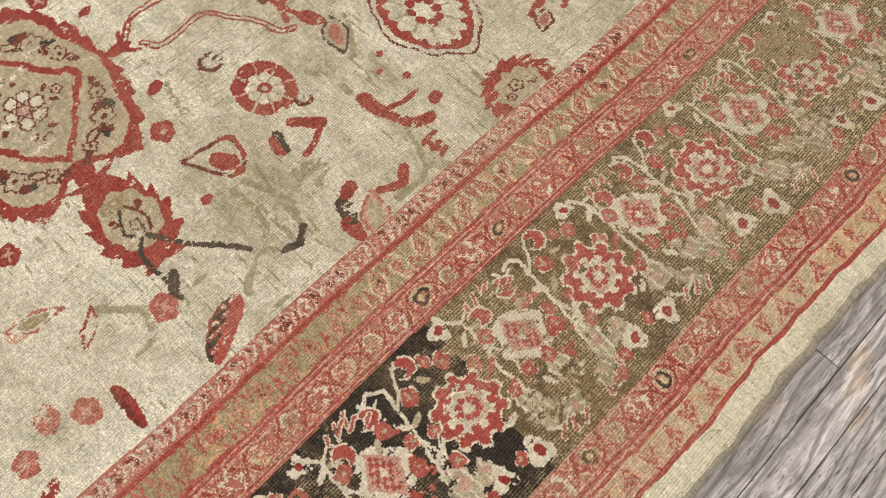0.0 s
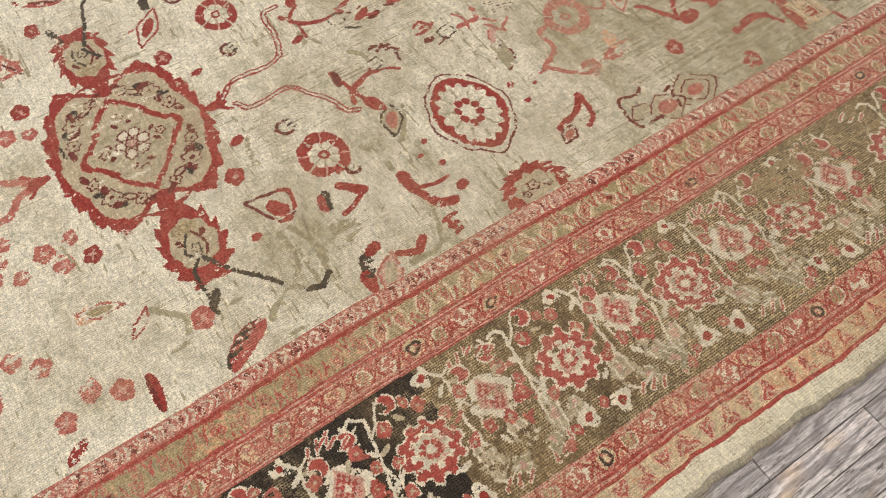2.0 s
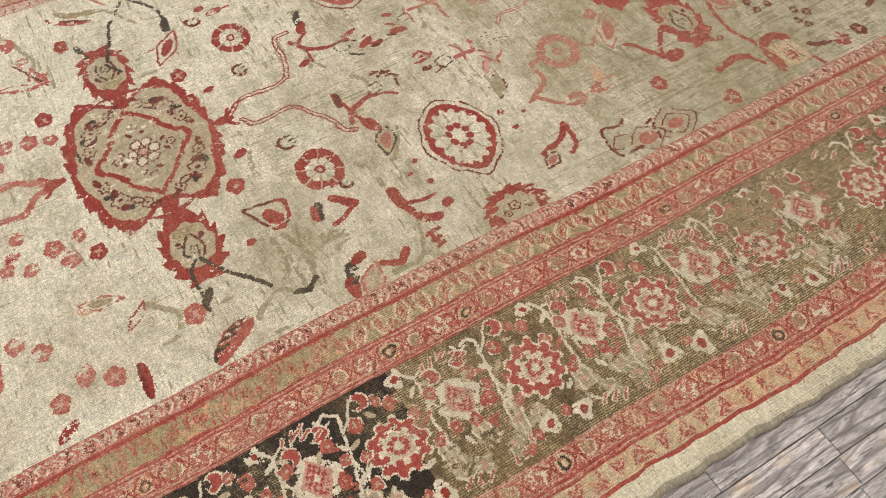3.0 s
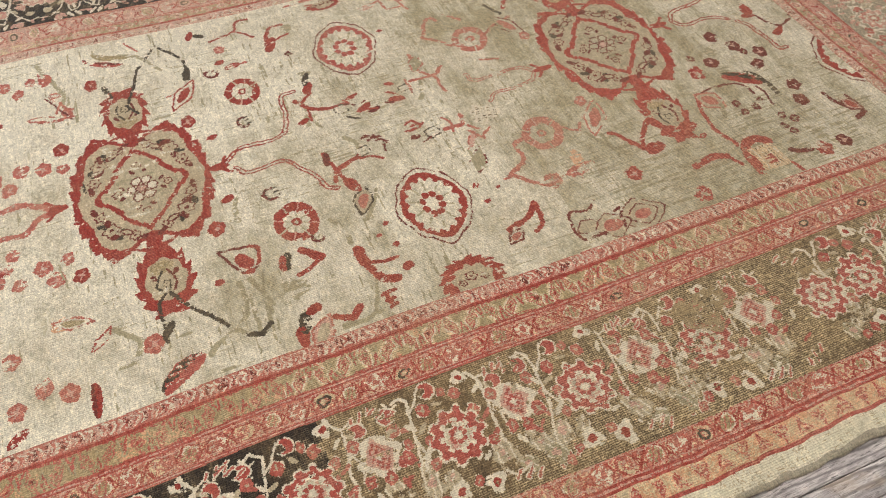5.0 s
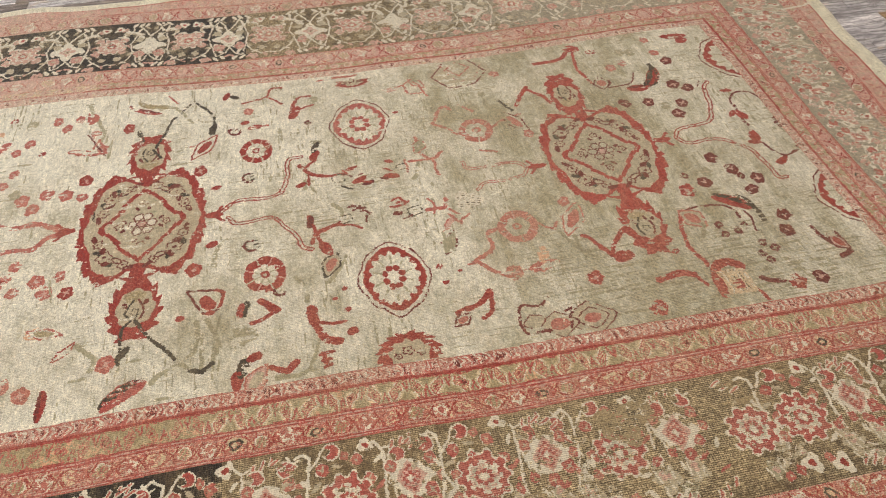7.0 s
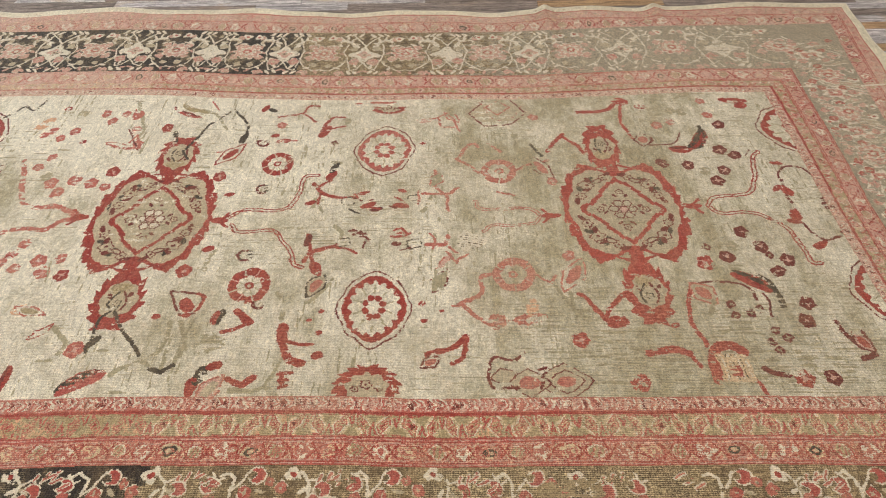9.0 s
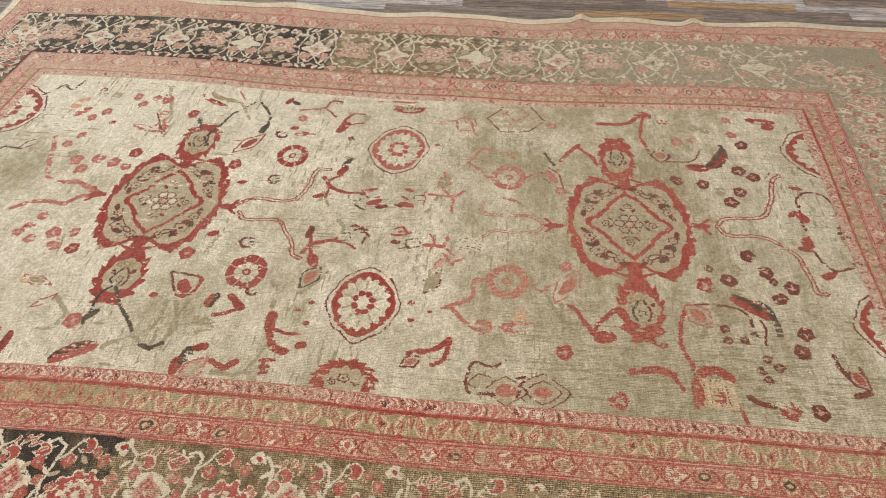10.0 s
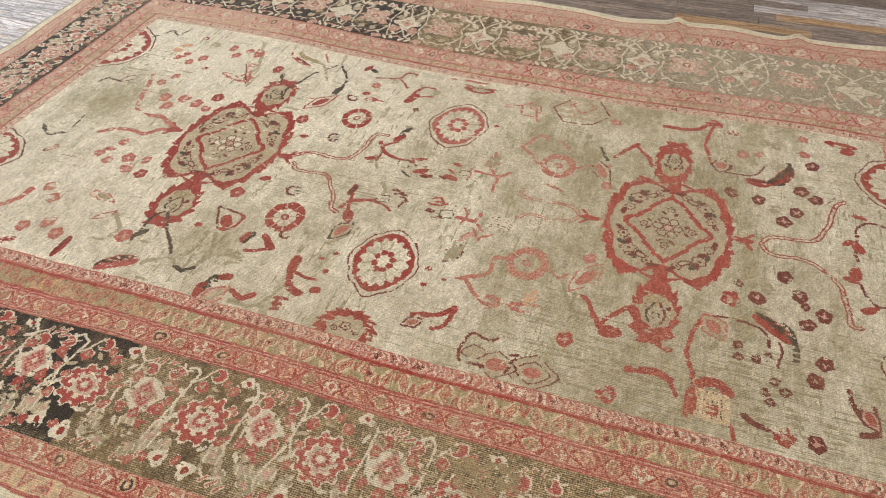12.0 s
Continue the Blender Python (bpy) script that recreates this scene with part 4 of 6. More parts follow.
for points, w in (([(1.023, -0.410), (1.048, -0.405), (1.106, -0.366), (1.109, -0.302), (1.143, -0.289)], 0.015), ([(1.048, -0.409), (1.087, -0.455), (1.120, -0.479)], 0.014), ([(1.270, -0.290), (1.319, -0.325), (1.338, -0.298)], 0.009), ([(1.042, 0.308), (1.099, 0.406), (1.124, 0.381)], 0.013), ([(1.042, 0.308), (1.090, 0.268), (1.121, 0.226), (1.145, 0.226)], 0.012),
                  ([(1.258, 0.236), (1.308, 0.268), (1.376, 0.293)], 0.011), ([(0.925, 0.113), (1.003, 0.109), (1.046, 0.142)], 0.013), ([(1.004, 0.103), (1.011, 0.018)], 0.011), ([(0.940, -0.152), (0.998, -0.149), (1.008, -0.109)], 0.018), ([(1.013, -0.162), (1.036, -0.194)], 0.01), ([(1.016, -0.239), (1.069, -0.204)], 0.01),
                  ([(1.146, 0.694), (1.185, 0.580), (1.262, 0.570), (1.310, 0.655)], 0.009), ([(0.649, 0.698), (0.798, 0.706)], 0.014), ([(-0.552, -0.570), (-0.514, -0.519), (-0.510, -0.468)], 0.022), ([(1.169, 0.017), (1.264, 0.023)], 0.008), ([(0.994, 0.109), (0.961, 0.172), (0.968, 0.238)], 0.012)):
    vine(points, "rose", w, name="rose_stem", keep=0.93)
for points, w in (([(2.180, 0.140), (2.184, 0.187), (2.225, 0.228), (2.269, 0.220), (2.294, 0.181), (2.309, 0.109), (2.312, 0.001), (2.311, -0.054), (2.298, -0.122), (2.261, -0.146), (2.223, -0.158), (2.198, -0.126), (2.179, -0.074)], 0.009), ([(2.288, -0.120), (2.314, -0.144), (2.305, -0.202)], 0.012), ([(2.106, 0.295), (2.125, 0.329)], 0.006),
                  ([(1.770, 0.373), (1.860, 0.384), (1.899, 0.445)], 0.008), ([(1.774, -0.333), (1.866, -0.330), (1.917, -0.360), (1.925, -0.404)], 0.009), ([(1.863, -0.655), (1.888, -0.675), (1.924, -0.681)], 0.017), ([(2.126, -0.490), (2.132, -0.540), (2.154, -0.588)], 0.014), ([(2.157, -0.578), (2.187, -0.558), (2.183, -0.528)], 0.012), ([(2.147, -0.625), (2.189, -0.614)], 0.018),
                  ([(1.952, -0.381), (1.960, -0.413), (1.948, -0.466)], 0.007), ([(2.185, 0.156), (2.174, 0.075), (2.184, 0.031)], 0.012), ([(0.954, -0.636), (0.970, -0.606)], 0.008)):
    vine(points, "oxblood", w, name="oxblood_tendril", keep=0.93)

# leaves
leaf_between([(-0.058, -0.724), (0.054, -0.648)], 0.026, "coral", -0.2, "charcoal", "feather_leaf", 0.93)
leaf_between([(1.881, -0.288), (1.985, -0.369)], 0.026, "red", -0.15, "charcoal", "feather_leaf")
vine([(1.950, -0.294), (1.988, -0.339), (1.996, -0.431)], "charcoal", 0.02, name="dark_vine", keep=0.6)
leaf_between([(1.830, 0.350), (1.920, 0.338)], 0.022, "red", 0.1, "oxblood", "feather_leaf")
leaf_between([(1.913, 0.334), (1.996, 0.457)], 0.026, "red", 0.2, "charcoal", "feather_leaf")
vine([(1.906, 0.351), (1.952, 0.352), (1.988, 0.422), (1.980, 0.483)], "charcoal", 0.012, name="dark_vine", keep=0.75)
leaf_between([(-0.095, 0.636), (0.039, 0.569)], 0.014, "coral", 0.1, "oxblood", "feather_leaf", 0.75)
leaf_between([(-0.063, 0.655), (0.087, 0.589)], 0.014, "beige", 0.1, None, "pale_leaf", 0.7)
leaf_between([(0.301, -0.744), (0.307, -0.677)], 0.02, "red")
leaf_between([(0.311, -0.706), (0.336, -0.639)], 0.02, "charcoal", name="dark_leaf", keep=0.75)
leaf_between([(0.336, -0.651), (0.373, -0.629)], 0.016, "red")
leaf((0.539, 0.496), 70, 0.045, 0.02, "red")
leaf((0.592, 0.218), 60, 0.032, 0.016, "red")
leaf((0.600, 0.266), 60, 0.035, 0.013, "charcoal", name="dark_leaf", keep=0.7)
leaf((0.591, -0.257), -70, 0.036, 0.018, "red")
leaf((0.553, -0.125), 80, 0.03, 0.012, "oxblood")
leaf((0.535, 0.072), 20, 0.022, 0.012, "red")
leaf((0.737, 0.055), 30, 0.03, 0.013, "red")
leaf((0.716, 0.119), 15, 0.022, 0.008, "red")
leaf((0.765, 0.034), 20, 0.024, 0.012, "oxblood")
leaf((0.713, -0.092), -20, 0.036, 0.016, "oxblood", keep=0.7)
leaf((0.854, -0.101), 15, 0.034, 0.014, "red", keep=0.8)
leaf((0.839, -0.142), 0, 0.018, 0.009, "oxblood")
leaf((0.851, 0.049), -15, 0.03, 0.013, "red")
leaf((0.849, 0.127), -15, 0.018, 0.009, "red")
leaf((0.385, 0.430), 15, 0.03, 0.013, "red", keep=0.8)
leaf((0.350, 0.465), 10, 0.02, 0.013, "red")
leaf((0.279, 0.647), 70, 0.03, 0.012, "red")
leaf((0.309, 0.637), -30, 0.02, 0.012, "charcoal", name="dark_leaf")
leaf((1.495, -0.486), 10, 0.034, 0.022, "red")
leaf((1.709, 0.671), -20, 0.035, 0.026, "red", keep=0.85)
leaf((1.782, 0.626), -10, 0.025, 0.016, "red", keep=0.8)
leaf((2.158, 0.657), -8, 0.055, 0.02, "red", keep=0.7)
leaf((2.181, 0.618), 0, 0.022, 0.022, "red")
for at, turn, a in (((2.196, 0.246), -15, 0.022), ((2.152, 0.110), 40, 0.022), ((2.181, 0.094), -60, 0.032), ((2.171, -0.031), 80, 0.034), ((2.155, -0.063), -15, 0.025), ((2.199, -0.176), 30, 0.028)):
    leaf(at, turn, a, a * 0.5, "red")
leaf((-0.217, -0.678), 88, 0.05, 0.013, "red", 0, "oxblood", "feather_leaf")
leaf((-0.404, -0.711), 30, 0.03, 0.014, "red", keep=0.8)
leaf((-0.224, 0.584), 70, 0.034, 0.018, "rose", keep=0.85)
leaf((-0.577, 0.530), 60, 0.05, 0.022, "orange", keep=0.75)
leaf((-0.538, 0.476), 50, 0.04, 0.02, "rose", keep=0.7)
leaf((-0.271, -0.416), 20, 0.03, 0.02, "orange", keep=0.8)
leaf((1.238, -0.470), 10, 0.06, 0.018, "rose", keep=0.7)
leaf((1.256, -0.426), 80, 0.04, 0.018, "orange", keep=0.5)
leaf((0.920, 0.565), 0, 0.03, 0.016, "pink", keep=0.6)
leaf((0.329, -0.458), 75, 0.035, 0.014, "charcoal", name="dark_leaf", keep=0.8)
leaf((0.318, -0.461), 80, 0.03, 0.011, "red", keep=0.85)

# outlined buds
bud_between([(0.155, 0.275), (0.248, 0.413)], 0.034, "red", "field", "red")
bud = piece("great_bud", FIELD)
stroke(bud, "oxblood", [(0.158, -0.345), (0.205, -0.352), (0.262, -0.362), (0.268, -0.400), (0.255, -0.440), (0.222, -0.452), (0.190, -0.418), (0.176, -0.378), (0.158, -0.345)], 0.0085, keep=0.9, flow=False)
stroke(bud, "red", [(0.248, -0.358), (0.270, -0.378), (0.258, -0.432)], 0.012, keep=0.95)
stamp(bud, "red", (0.222, -0.408), 0.05, leaf_shape(0.034, 0.019, 0.2), -58)
stamp(bud, "red", (0.232, -0.447), 0.03, leaf_shape(0.016, 0.009), 0)
bud_between([(-0.297, 0.414), (-0.185, 0.371)], 0.022, "rose", "field", None, "pale_bud", 0.6)
bud_between([(-0.302, -0.403), (-0.187, -0.441)], 0.022, "rose", "field", "beige", "pale_bud", 0.8)
bud_between([(-0.210, -0.543), (-0.151, -0.468)], 0.016, "red", "field", None, "pale_bud", 0.8)
bud_between([(-0.668, 0.221), (-0.619, 0.293)], 0.022, "oxblood", "field", None, "pale_bud", 0.8)
bud_between([(0.575, -0.387), (0.624, -0.278)], 0.034, "charcoal", "taupe", "rose", "great_bud", 0.75)
bud_between([(1.356, -0.365), (1.432, -0.225)], 0.04, "rose", "field", "rose", "great_bud", 0.75)
bud_between([(1.310, 0.323), (1.386, 0.171)], 0.036, "oxblood", "field", "rose", "great_bud", 0.65)
bud_between([(1.743, -0.330), (1.809, -0.420)], 0.042, "rose", "taupe", "rose", "great_bud", 0.75)
outlined((1.751, 0.408), 0, 0.04, 0.045, "oxblood", "field", "rose", "bud", 0.9)
outlined((1.030, 0.588), -50, 0.05, 0.026, "rose", "field", None, "pale_bud", 0.75)
outlined((0.953, -0.626), 30, 0.03, 0.026, "oxblood", "field", "rose", "bud", 0.8)
outlined((0.357, -0.720), 60, 0.06, 0.032, "rose", "pink", "taupe", "great_bud", 0.85)
outlined((0.970, 0.188), 70, 0.05, 0.03, "rose", "sage", None, "pale_bud", 0.6)
outlined((0.981, -0.313), 60, 0.06, 0.03, "oxblood", "sage", None, "pale_bud", 0.35)
outlined((0.998, -0.227), 50, 0.05, 0.016, "rose", "pink", None, "pale_bud", 0.5)
outlined((1.320, -0.691), 0, 0.078, 0.066, "oxblood", "taupe", None, "thin_diamond", 0.95)
outlined((1.320, -0.691), 0, 0.052, 0.044, "oxblood", "taupe", "rose", "thin_diamond", 0.9)
outlined((1.222, -0.695), 0, 0.056, 0.05, "oxblood", "taupe", "rose", "thin_diamond", 0.85)
outlined((1.155, -0.672), 20, 0.04, 0.03, "oxblood", "taupe", None, "thin_diamond", 0.8)
vine([(1.194, -0.617), (1.140, -0.606), (1.121, -0.626), (1.118, -0.706), (1.192, -0.709)], "oxblood", 0.009, name="thin_outline", keep=0.95)
vine([(1.186, -0.617), (1.213, -0.592)], "oxblood", 0.009, name="thin_outline", keep=0.75)
vine([(1.254, -0.651), (1.277, -0.646), (1.257, -0.685), (1.251, -0.712)], "oxblood", 0.009, name="thin_outline", keep=0.7)
outlined((1.208, 0.613), 0, 0.055, 0.03, "oxblood", "taupe", None, "thin_diamond", 0.4)
bud_between([(2.151, -0.530), (2.193, -0.610)], 0.03, "oxblood", "pink", "red", "great_bud", 0.8)
outlined((-0.609, -0.239), 50, 0.035, 0.022, "oxblood", "pink", None, "bud", 0.8)
claw((0.357, 0.143), 10, 0.027)
claw((0.360, -0.191), 10, 0.03)
claw((0.311, 0.418), 60, 0.024, "oxblood")
claw((0.436, -0.408), 60, 0.02, "sage")
box_flower((0.667, 0.074))
box_flower((0.666, -0.135))
box_flower((0.891, 0.090), 0.022)
box_flower((0.898, -0.145), 0.028)
half_palmette((0.782, -0.715), 0.092, 0.085)
half_palmette((0.78, 0.66), 0.07, 0.04, -90)

# small flowers, by colour
for at in ((-0.357, 0.595), (-0.314, 0.547), (-0.271, 0.588), (-0.439, 0.486), (-0.483, 0.441), (-0.200, 0.491), (-0.168, 0.403), (-0.211, 0.162), (-0.493, 0.271), (-0.465, 0.327), (-0.376, -0.122), (-0.399, -0.170), (-0.235, -0.192),
           (-0.369, -0.236), (-0.423, -0.212), (2.031, 0.655), (2.031, 0.558), (1.820, 0.499), (1.877, 0.518), (1.391, -0.212), (1.378, 0.167), (1.351, 0.576), (0.365, 0.535)):
    floret(at, 0.02, "rose", keep=0.85)
for at in ((-0.331, 0.197), (-0.266, 0.178), (-0.410, 0.184), (-0.372, 0.135), (-0.303, -0.200), (-0.273, -0.254), (-0.456, -0.433), (-0.404, -0.482), (-0.332, -0.599), (-0.401, -0.637), (-0.271, -0.633)):
    floret(at, 0.025, "rose", keep=0.85)
for at in ((-0.081, 0.506), (-0.208, 0.243), (0.190, 0.211), (0.176, -0.258), (-0.206, -0.270), (2.059, 0.492), (2.020, 0.336), (2.067, 0.301), (1.792, 0.263), (1.881, 0.248), (2.002, 0.212), (1.963, 0.156), (1.963, -0.109),
           (2.007, -0.179), (1.888, -0.225), (2.073, -0.239), (2.028, -0.288), (2.070, -0.420), (2.044, -0.489), (2.043, -0.692), (1.385, -0.551)):
    floret(at, 0.024, "oxblood" if at[0] > 1.75 else "red")
for at in ((1.523, -0.698), (1.963, -0.691), (1.148, -0.478), (1.817, -0.248), (-0.058, -0.576)):
    floret(at, 0.027, "red" if at[0] > 1.4 else "rose", keep=0.9)
for at in ((1.933, 0.211), (1.917, -0.175), (1.896, 0.594), (1.937, 0.583), (1.973, 0.706), (-0.440, 0.218), (-0.452, 0.590), (0.613, 0.564)):
    floret(at, 0.021, "sage", "taupe", keep=0.85)
for at in ((1.840, -0.421), (1.842, -0.466), (1.892, -0.458), (1.924, -0.440), (1.938, -0.522), (1.917, -0.567), (1.968, -0.550), (1.932, -0.596), (1.835, -0.180), (0.588, 0.417), (2.302, 0.043), (2.023, -0.216)):
    floret(at, 0.014, "oxblood", "sage", petals=4, keep=0.85)
for at, r in (((0.140, -0.453), 0.014), ((0.231, -0.158), 0.02), ((0.246, 0.113), 0.018), ((0.630, -0.442), 0.011), ((0.598, -0.477), 0.009), ((0.631, -0.524), 0.011), ((0.634, -0.607), 0.018), ((-0.384, 0.420), 0.014), ((-0.520, 0.628), 0.016),
              ((0.930, -0.408), 0.012), ((0.935, -0.474), 0.010), ((0.987, -0.435), 0.008), ((0.918, 0.412), 0.012), ((1.660, -0.496), 0.014), ((-0.408, -0.184), 0.012)):
    leaf(at, 20, r, r * 0.75, "red", name="dot", keep=0.92)

for points, w, colour in (([(0.690, 0.093), (0.721, 0.076), (0.746, 0.083)], 0.008, "oxblood"), ([(0.724, 0.051), (0.775, 0.035)], 0.009, "red"), ([(0.687, 0.115), (0.700, 0.094)], 0.008, "red"), ([(0.674, 0.032), (0.710, 0.009)], 0.008, "charcoal"), ([(0.695, -0.073), (0.732, -0.099), (0.755, -0.132)], 0.01, "oxblood"),
                          ([(0.730, -0.159), (0.744, -0.118)], 0.008, "oxblood"), ([(0.828, -0.079), (0.851, -0.067), (0.866, -0.086)], 0.01, "red"), ([(0.855, -0.176), (0.886, -0.161)], 0.008, "oxblood"), ([(0.823, 0.097), (0.848, 0.080), (0.877, 0.038)], 0.009, "red"), ([(0.812, 0.048), (0.836, 0.037)], 0.01, "oxblood"), ([(0.908, 0.060), (0.908, 0.122)], 0.008, "rose"),
                          ([(0.946, -0.098), (0.966, -0.129), (0.960, -0.171)], 0.009, "rose"), ([(1.005, -0.188), (1.034, -0.237)], 0.008, "rose"), ([(0.965, -0.266), (0.986, -0.348)], 0.009, "sage"), ([(1.209, 0.116), (1.247, 0.080)], 0.009, "sage"), ([(1.320, 0.393), (1.357, 0.316)], 0.012, "charcoal"), ([(1.158, 0.400), (1.214, 0.348)], 0.01, "rose"),
                          ([(1.230, -0.453), (1.229, -0.496)], 0.009, "rose"), ([(1.376, -0.367), (1.378, -0.444), (1.417, -0.463)], 0.012, "sage"), ([(1.335, -0.345), (1.357, -0.390)], 0.014, "sage"), ([(1.799, -0.408), (1.774, -0.462)], 0.014, "sage"), ([(0.060, 0.686), (0.093, 0.629)], 0.008, "rose"), ([(-0.234, 0.564), (-0.243, 0.621)], 0.008, "rose"),
                          ([(-0.232, 0.496), (-0.187, 0.420), (-0.155, 0.369)], 0.007, "oxblood"), ([(-0.159, 0.082), (-0.162, 0.039)], 0.006, "charcoal"), ([(-0.266, -0.206), (-0.246, -0.297)], 0.006, "sage"), ([(0.151, 0.354), (0.192, 0.367)], 0.007, "rose"), ([(0.368, 0.429), (0.439, 0.438)], 0.008, "rose")):
    vine(points, colour, w, name="thin_tendril", keep=0.9)

# faint drawings in thin line
hexagon = piece("thin_outline", FIELD)
edge_of = [(1.155, 0.700), (1.102, 0.612), (1.152, 0.522), (1.260, 0.530), (1.325, 0.610), (1.268, 0.708)]
stroke(hexagon, "taupe", [(1.15, 0.615), (1.28, 0.62)], 0.13, keep=0.7)
stroke(hexagon, "oxblood", edge_of, 0.0075, flow=False, keep=0.9)
stroke(hexagon, "rose", [(1.165, 0.655), (1.210, 0.600), (1.262, 0.655), (1.215, 0.700), (1.165, 0.655)], 0.0075, flow=False, keep=0.85)
for points in ([(0.944, 0.578), (0.975, 0.590), (1.006, 0.616), (1.041, 0.566), (1.057, 0.489)], [(0.975, 0.585), (0.991, 0.522), (1.040, 0.520)], [(-0.288, 0.403), (-0.230, 0.377), (-0.151, 0.381), (-0.186, 0.460), (-0.205, 0.410)], [(1.180, 0.116), (1.239, 0.096)]):
    vine(points, "rose", 0.0085, name="thin_tendril", keep=0.92, flow=False)
leaf((2.300, 0.032), 75, 0.045, 0.022, "oxblood", 0.0, None, "comb_leaf", 0.7)

# repairs and bare patches
patch = piece("worn_patch", FIELD, "bare patch of ivory and dark warp threads")
stamp(patch, "ivory", (1.078, -0.135), 0.08, polar(lambda t: 0.044 + 0.009 * np.cos(3 * t) + 0.005 * np.cos(7 * t)))
stamp(patch, "charcoal", (1.078, -0.135), 0.08, lambda x, y: (np.hypot(x, y) < 0.042) & (tri((y + 0.3 * x) / 0.012) > 0.6) & (tri((x - 0.2 * y) / 0.019) > 0.35), keep=0.75)
patch = piece("worn_patch", FIELD, "bare patch of ivory and dark warp threads")
stamp(patch, "straw", (1.789, -0.652), 0.08, lambda x, y: (np.abs(x) < 0.042) & (np.abs(y) < 0.048))
stamp(patch, "charcoal", (1.789, -0.652), 0.08, lambda x, y: (np.abs(x) < 0.042) & (np.abs(y) < 0.048) & (tri(x / 0.012) > 0.66) & (tri(y / 0.014) > 0.3), keep=0.55)
stamp(patch, "ivory", (1.789, -0.652), 0.08, lambda x, y: (np.abs(x) < 0.042) & (np.abs(y) < 0.048) & (tri(x / 0.021 + 0.3) > 0.75), keep=0.7)
stamp(patch, "red", (1.789, -0.665), 0.04, lambda x, y: (np.abs(x) < 0.016) & (np.abs(y) < 0.016), keep=0.6)
tear = piece("mended_tear", FIELD, "ivory mended tear")
stroke(tear, "ivory", [(0.789, 0.310), (0.850, 0.313), (0.954, 0.330)], 0.009, keep=0.92)
stroke(piece("mended_tear", BORDER), "ivory", [(2.44, 0.755), (2.64, 0.75), (2.84, 0.77)], 0.012, clip=depth > 2)

# ---- the main border, round all four sides ----
def border_frame(which):
    """From (along, out of the field) to the sheet, with the turn and size of its motifs."""
    if which == 0:
        return lambda s, d: (s, -NEAR[6] - d * (NEAR[7] - NEAR[6])), 180, NEAR[7] - NEAR[6]
    if which == 1:
        return lambda s, d: (s, FAR[6] + d * (FAR[7] - FAR[6])), 0, FAR[7] - FAR[6]
    if which == 2:
        return lambda s, d: (EAST[6] + d * (EAST[7] - EAST[6]), s), -90, 0.27
    return lambda s, d: (-WEST[6] - d * (WEST[7] - WEST[6]), s), 90, 0.25


def star_flower(at, r, dye="coral"):
    pid = piece("border_flower", BORDER)
    edge = lambda t, k: r * k * (0.93 + 0.1 * np.sign(np.cos(10 * t)) * np.abs(np.cos(10 * t)) ** 0.4)
    stamp(pid, "ivory", at, r * 1.5, polar(lambda t: edge(t, 1.075), 1.05), clip=in_border)
    stamp(pid, dye, at, r * 1.5, polar(lambda t: edge(t, 0.98), 1.05), clip=in_border, keep=0.96)
    stamp(pid, "ivory", at, r, polar(lambda t: r * (0.6 + 0.08 * np.sign(np.cos(8 * t + 0.4)))), clip=in_border, keep=0.93)
    stamp(pid, "oat", at, r, polar(lambda t: r * (0.48 + 0.06 * np.cos(8 * t))), clip=in_border, keep=0.8)
    stamp(pid, "pink", at, r, polar(lambda t: r * (0.5 + 0.06 * np.cos(8 * t))), clip=in_border, keep=0.3)
    for i in range(8):
        t = i / 8 * 6.283
        stamp(pid, "coral", (at[0] + 0.26 * r * math.cos(t), at[1] + 0.26 * r * math.sin(t)), r * 0.2, oval(r * 0.095, r * 0.095), clip=in_border)
    stamp(pid, "ivory", at, r * 0.3, oval(r * 0.13, r * 0.13), clip=in_border)


def star_palmette(at, r, angle):
    pid = piece("border_palmette", BORDER)
    stamp(pid, "ivory", at, r * 1.6, polar(lambda t: r * (0.86 + 0.32 * np.abs(np.cos(2 * t)) ** 2 - 0.14 * np.cos(8 * t))), angle, in_border, 0.95)
    stamp(pid, "pink", at, r, rhomb(r * 0.8, r * 0.8), angle, in_border, 0.9)
    stamp(pid, "red", at, r, lambda x, y: (np.abs(x) + np.abs(y) < r * 0.66) & (tri((x + y) / 0.016) > 0.35), angle, in_border, 0.85)
    stamp(pid, "ivory", at, r, rhomb(r * 0.24, r * 0.24), angle, in_border)


def vase_leaf(at, a, b, angle, colour="taupe"):
    pid = piece("vase_leaf", BORDER)
    stamp(pid, colour, at, max(a, b) * 1.5, lambda x, y: np.hypot(x / (a * (0.75 + 0.4 * np.clip(y / b, -1, 1))), y / b) < 0.9 + 0.12 * np.cos(5 * np.arctan2(y, x)), angle, in_border, 0.85)
    stamp(pid, "ivory", at, b, lambda x, y: (np.hypot(x / a, y / b) < 0.8) & (tri(x / 0.017) > 0.72), angle, in_border, 0.75)
    stamp(pid, "pink", at, b, oval(a * 0.3, b * 0.35), angle, in_border, 0.45)


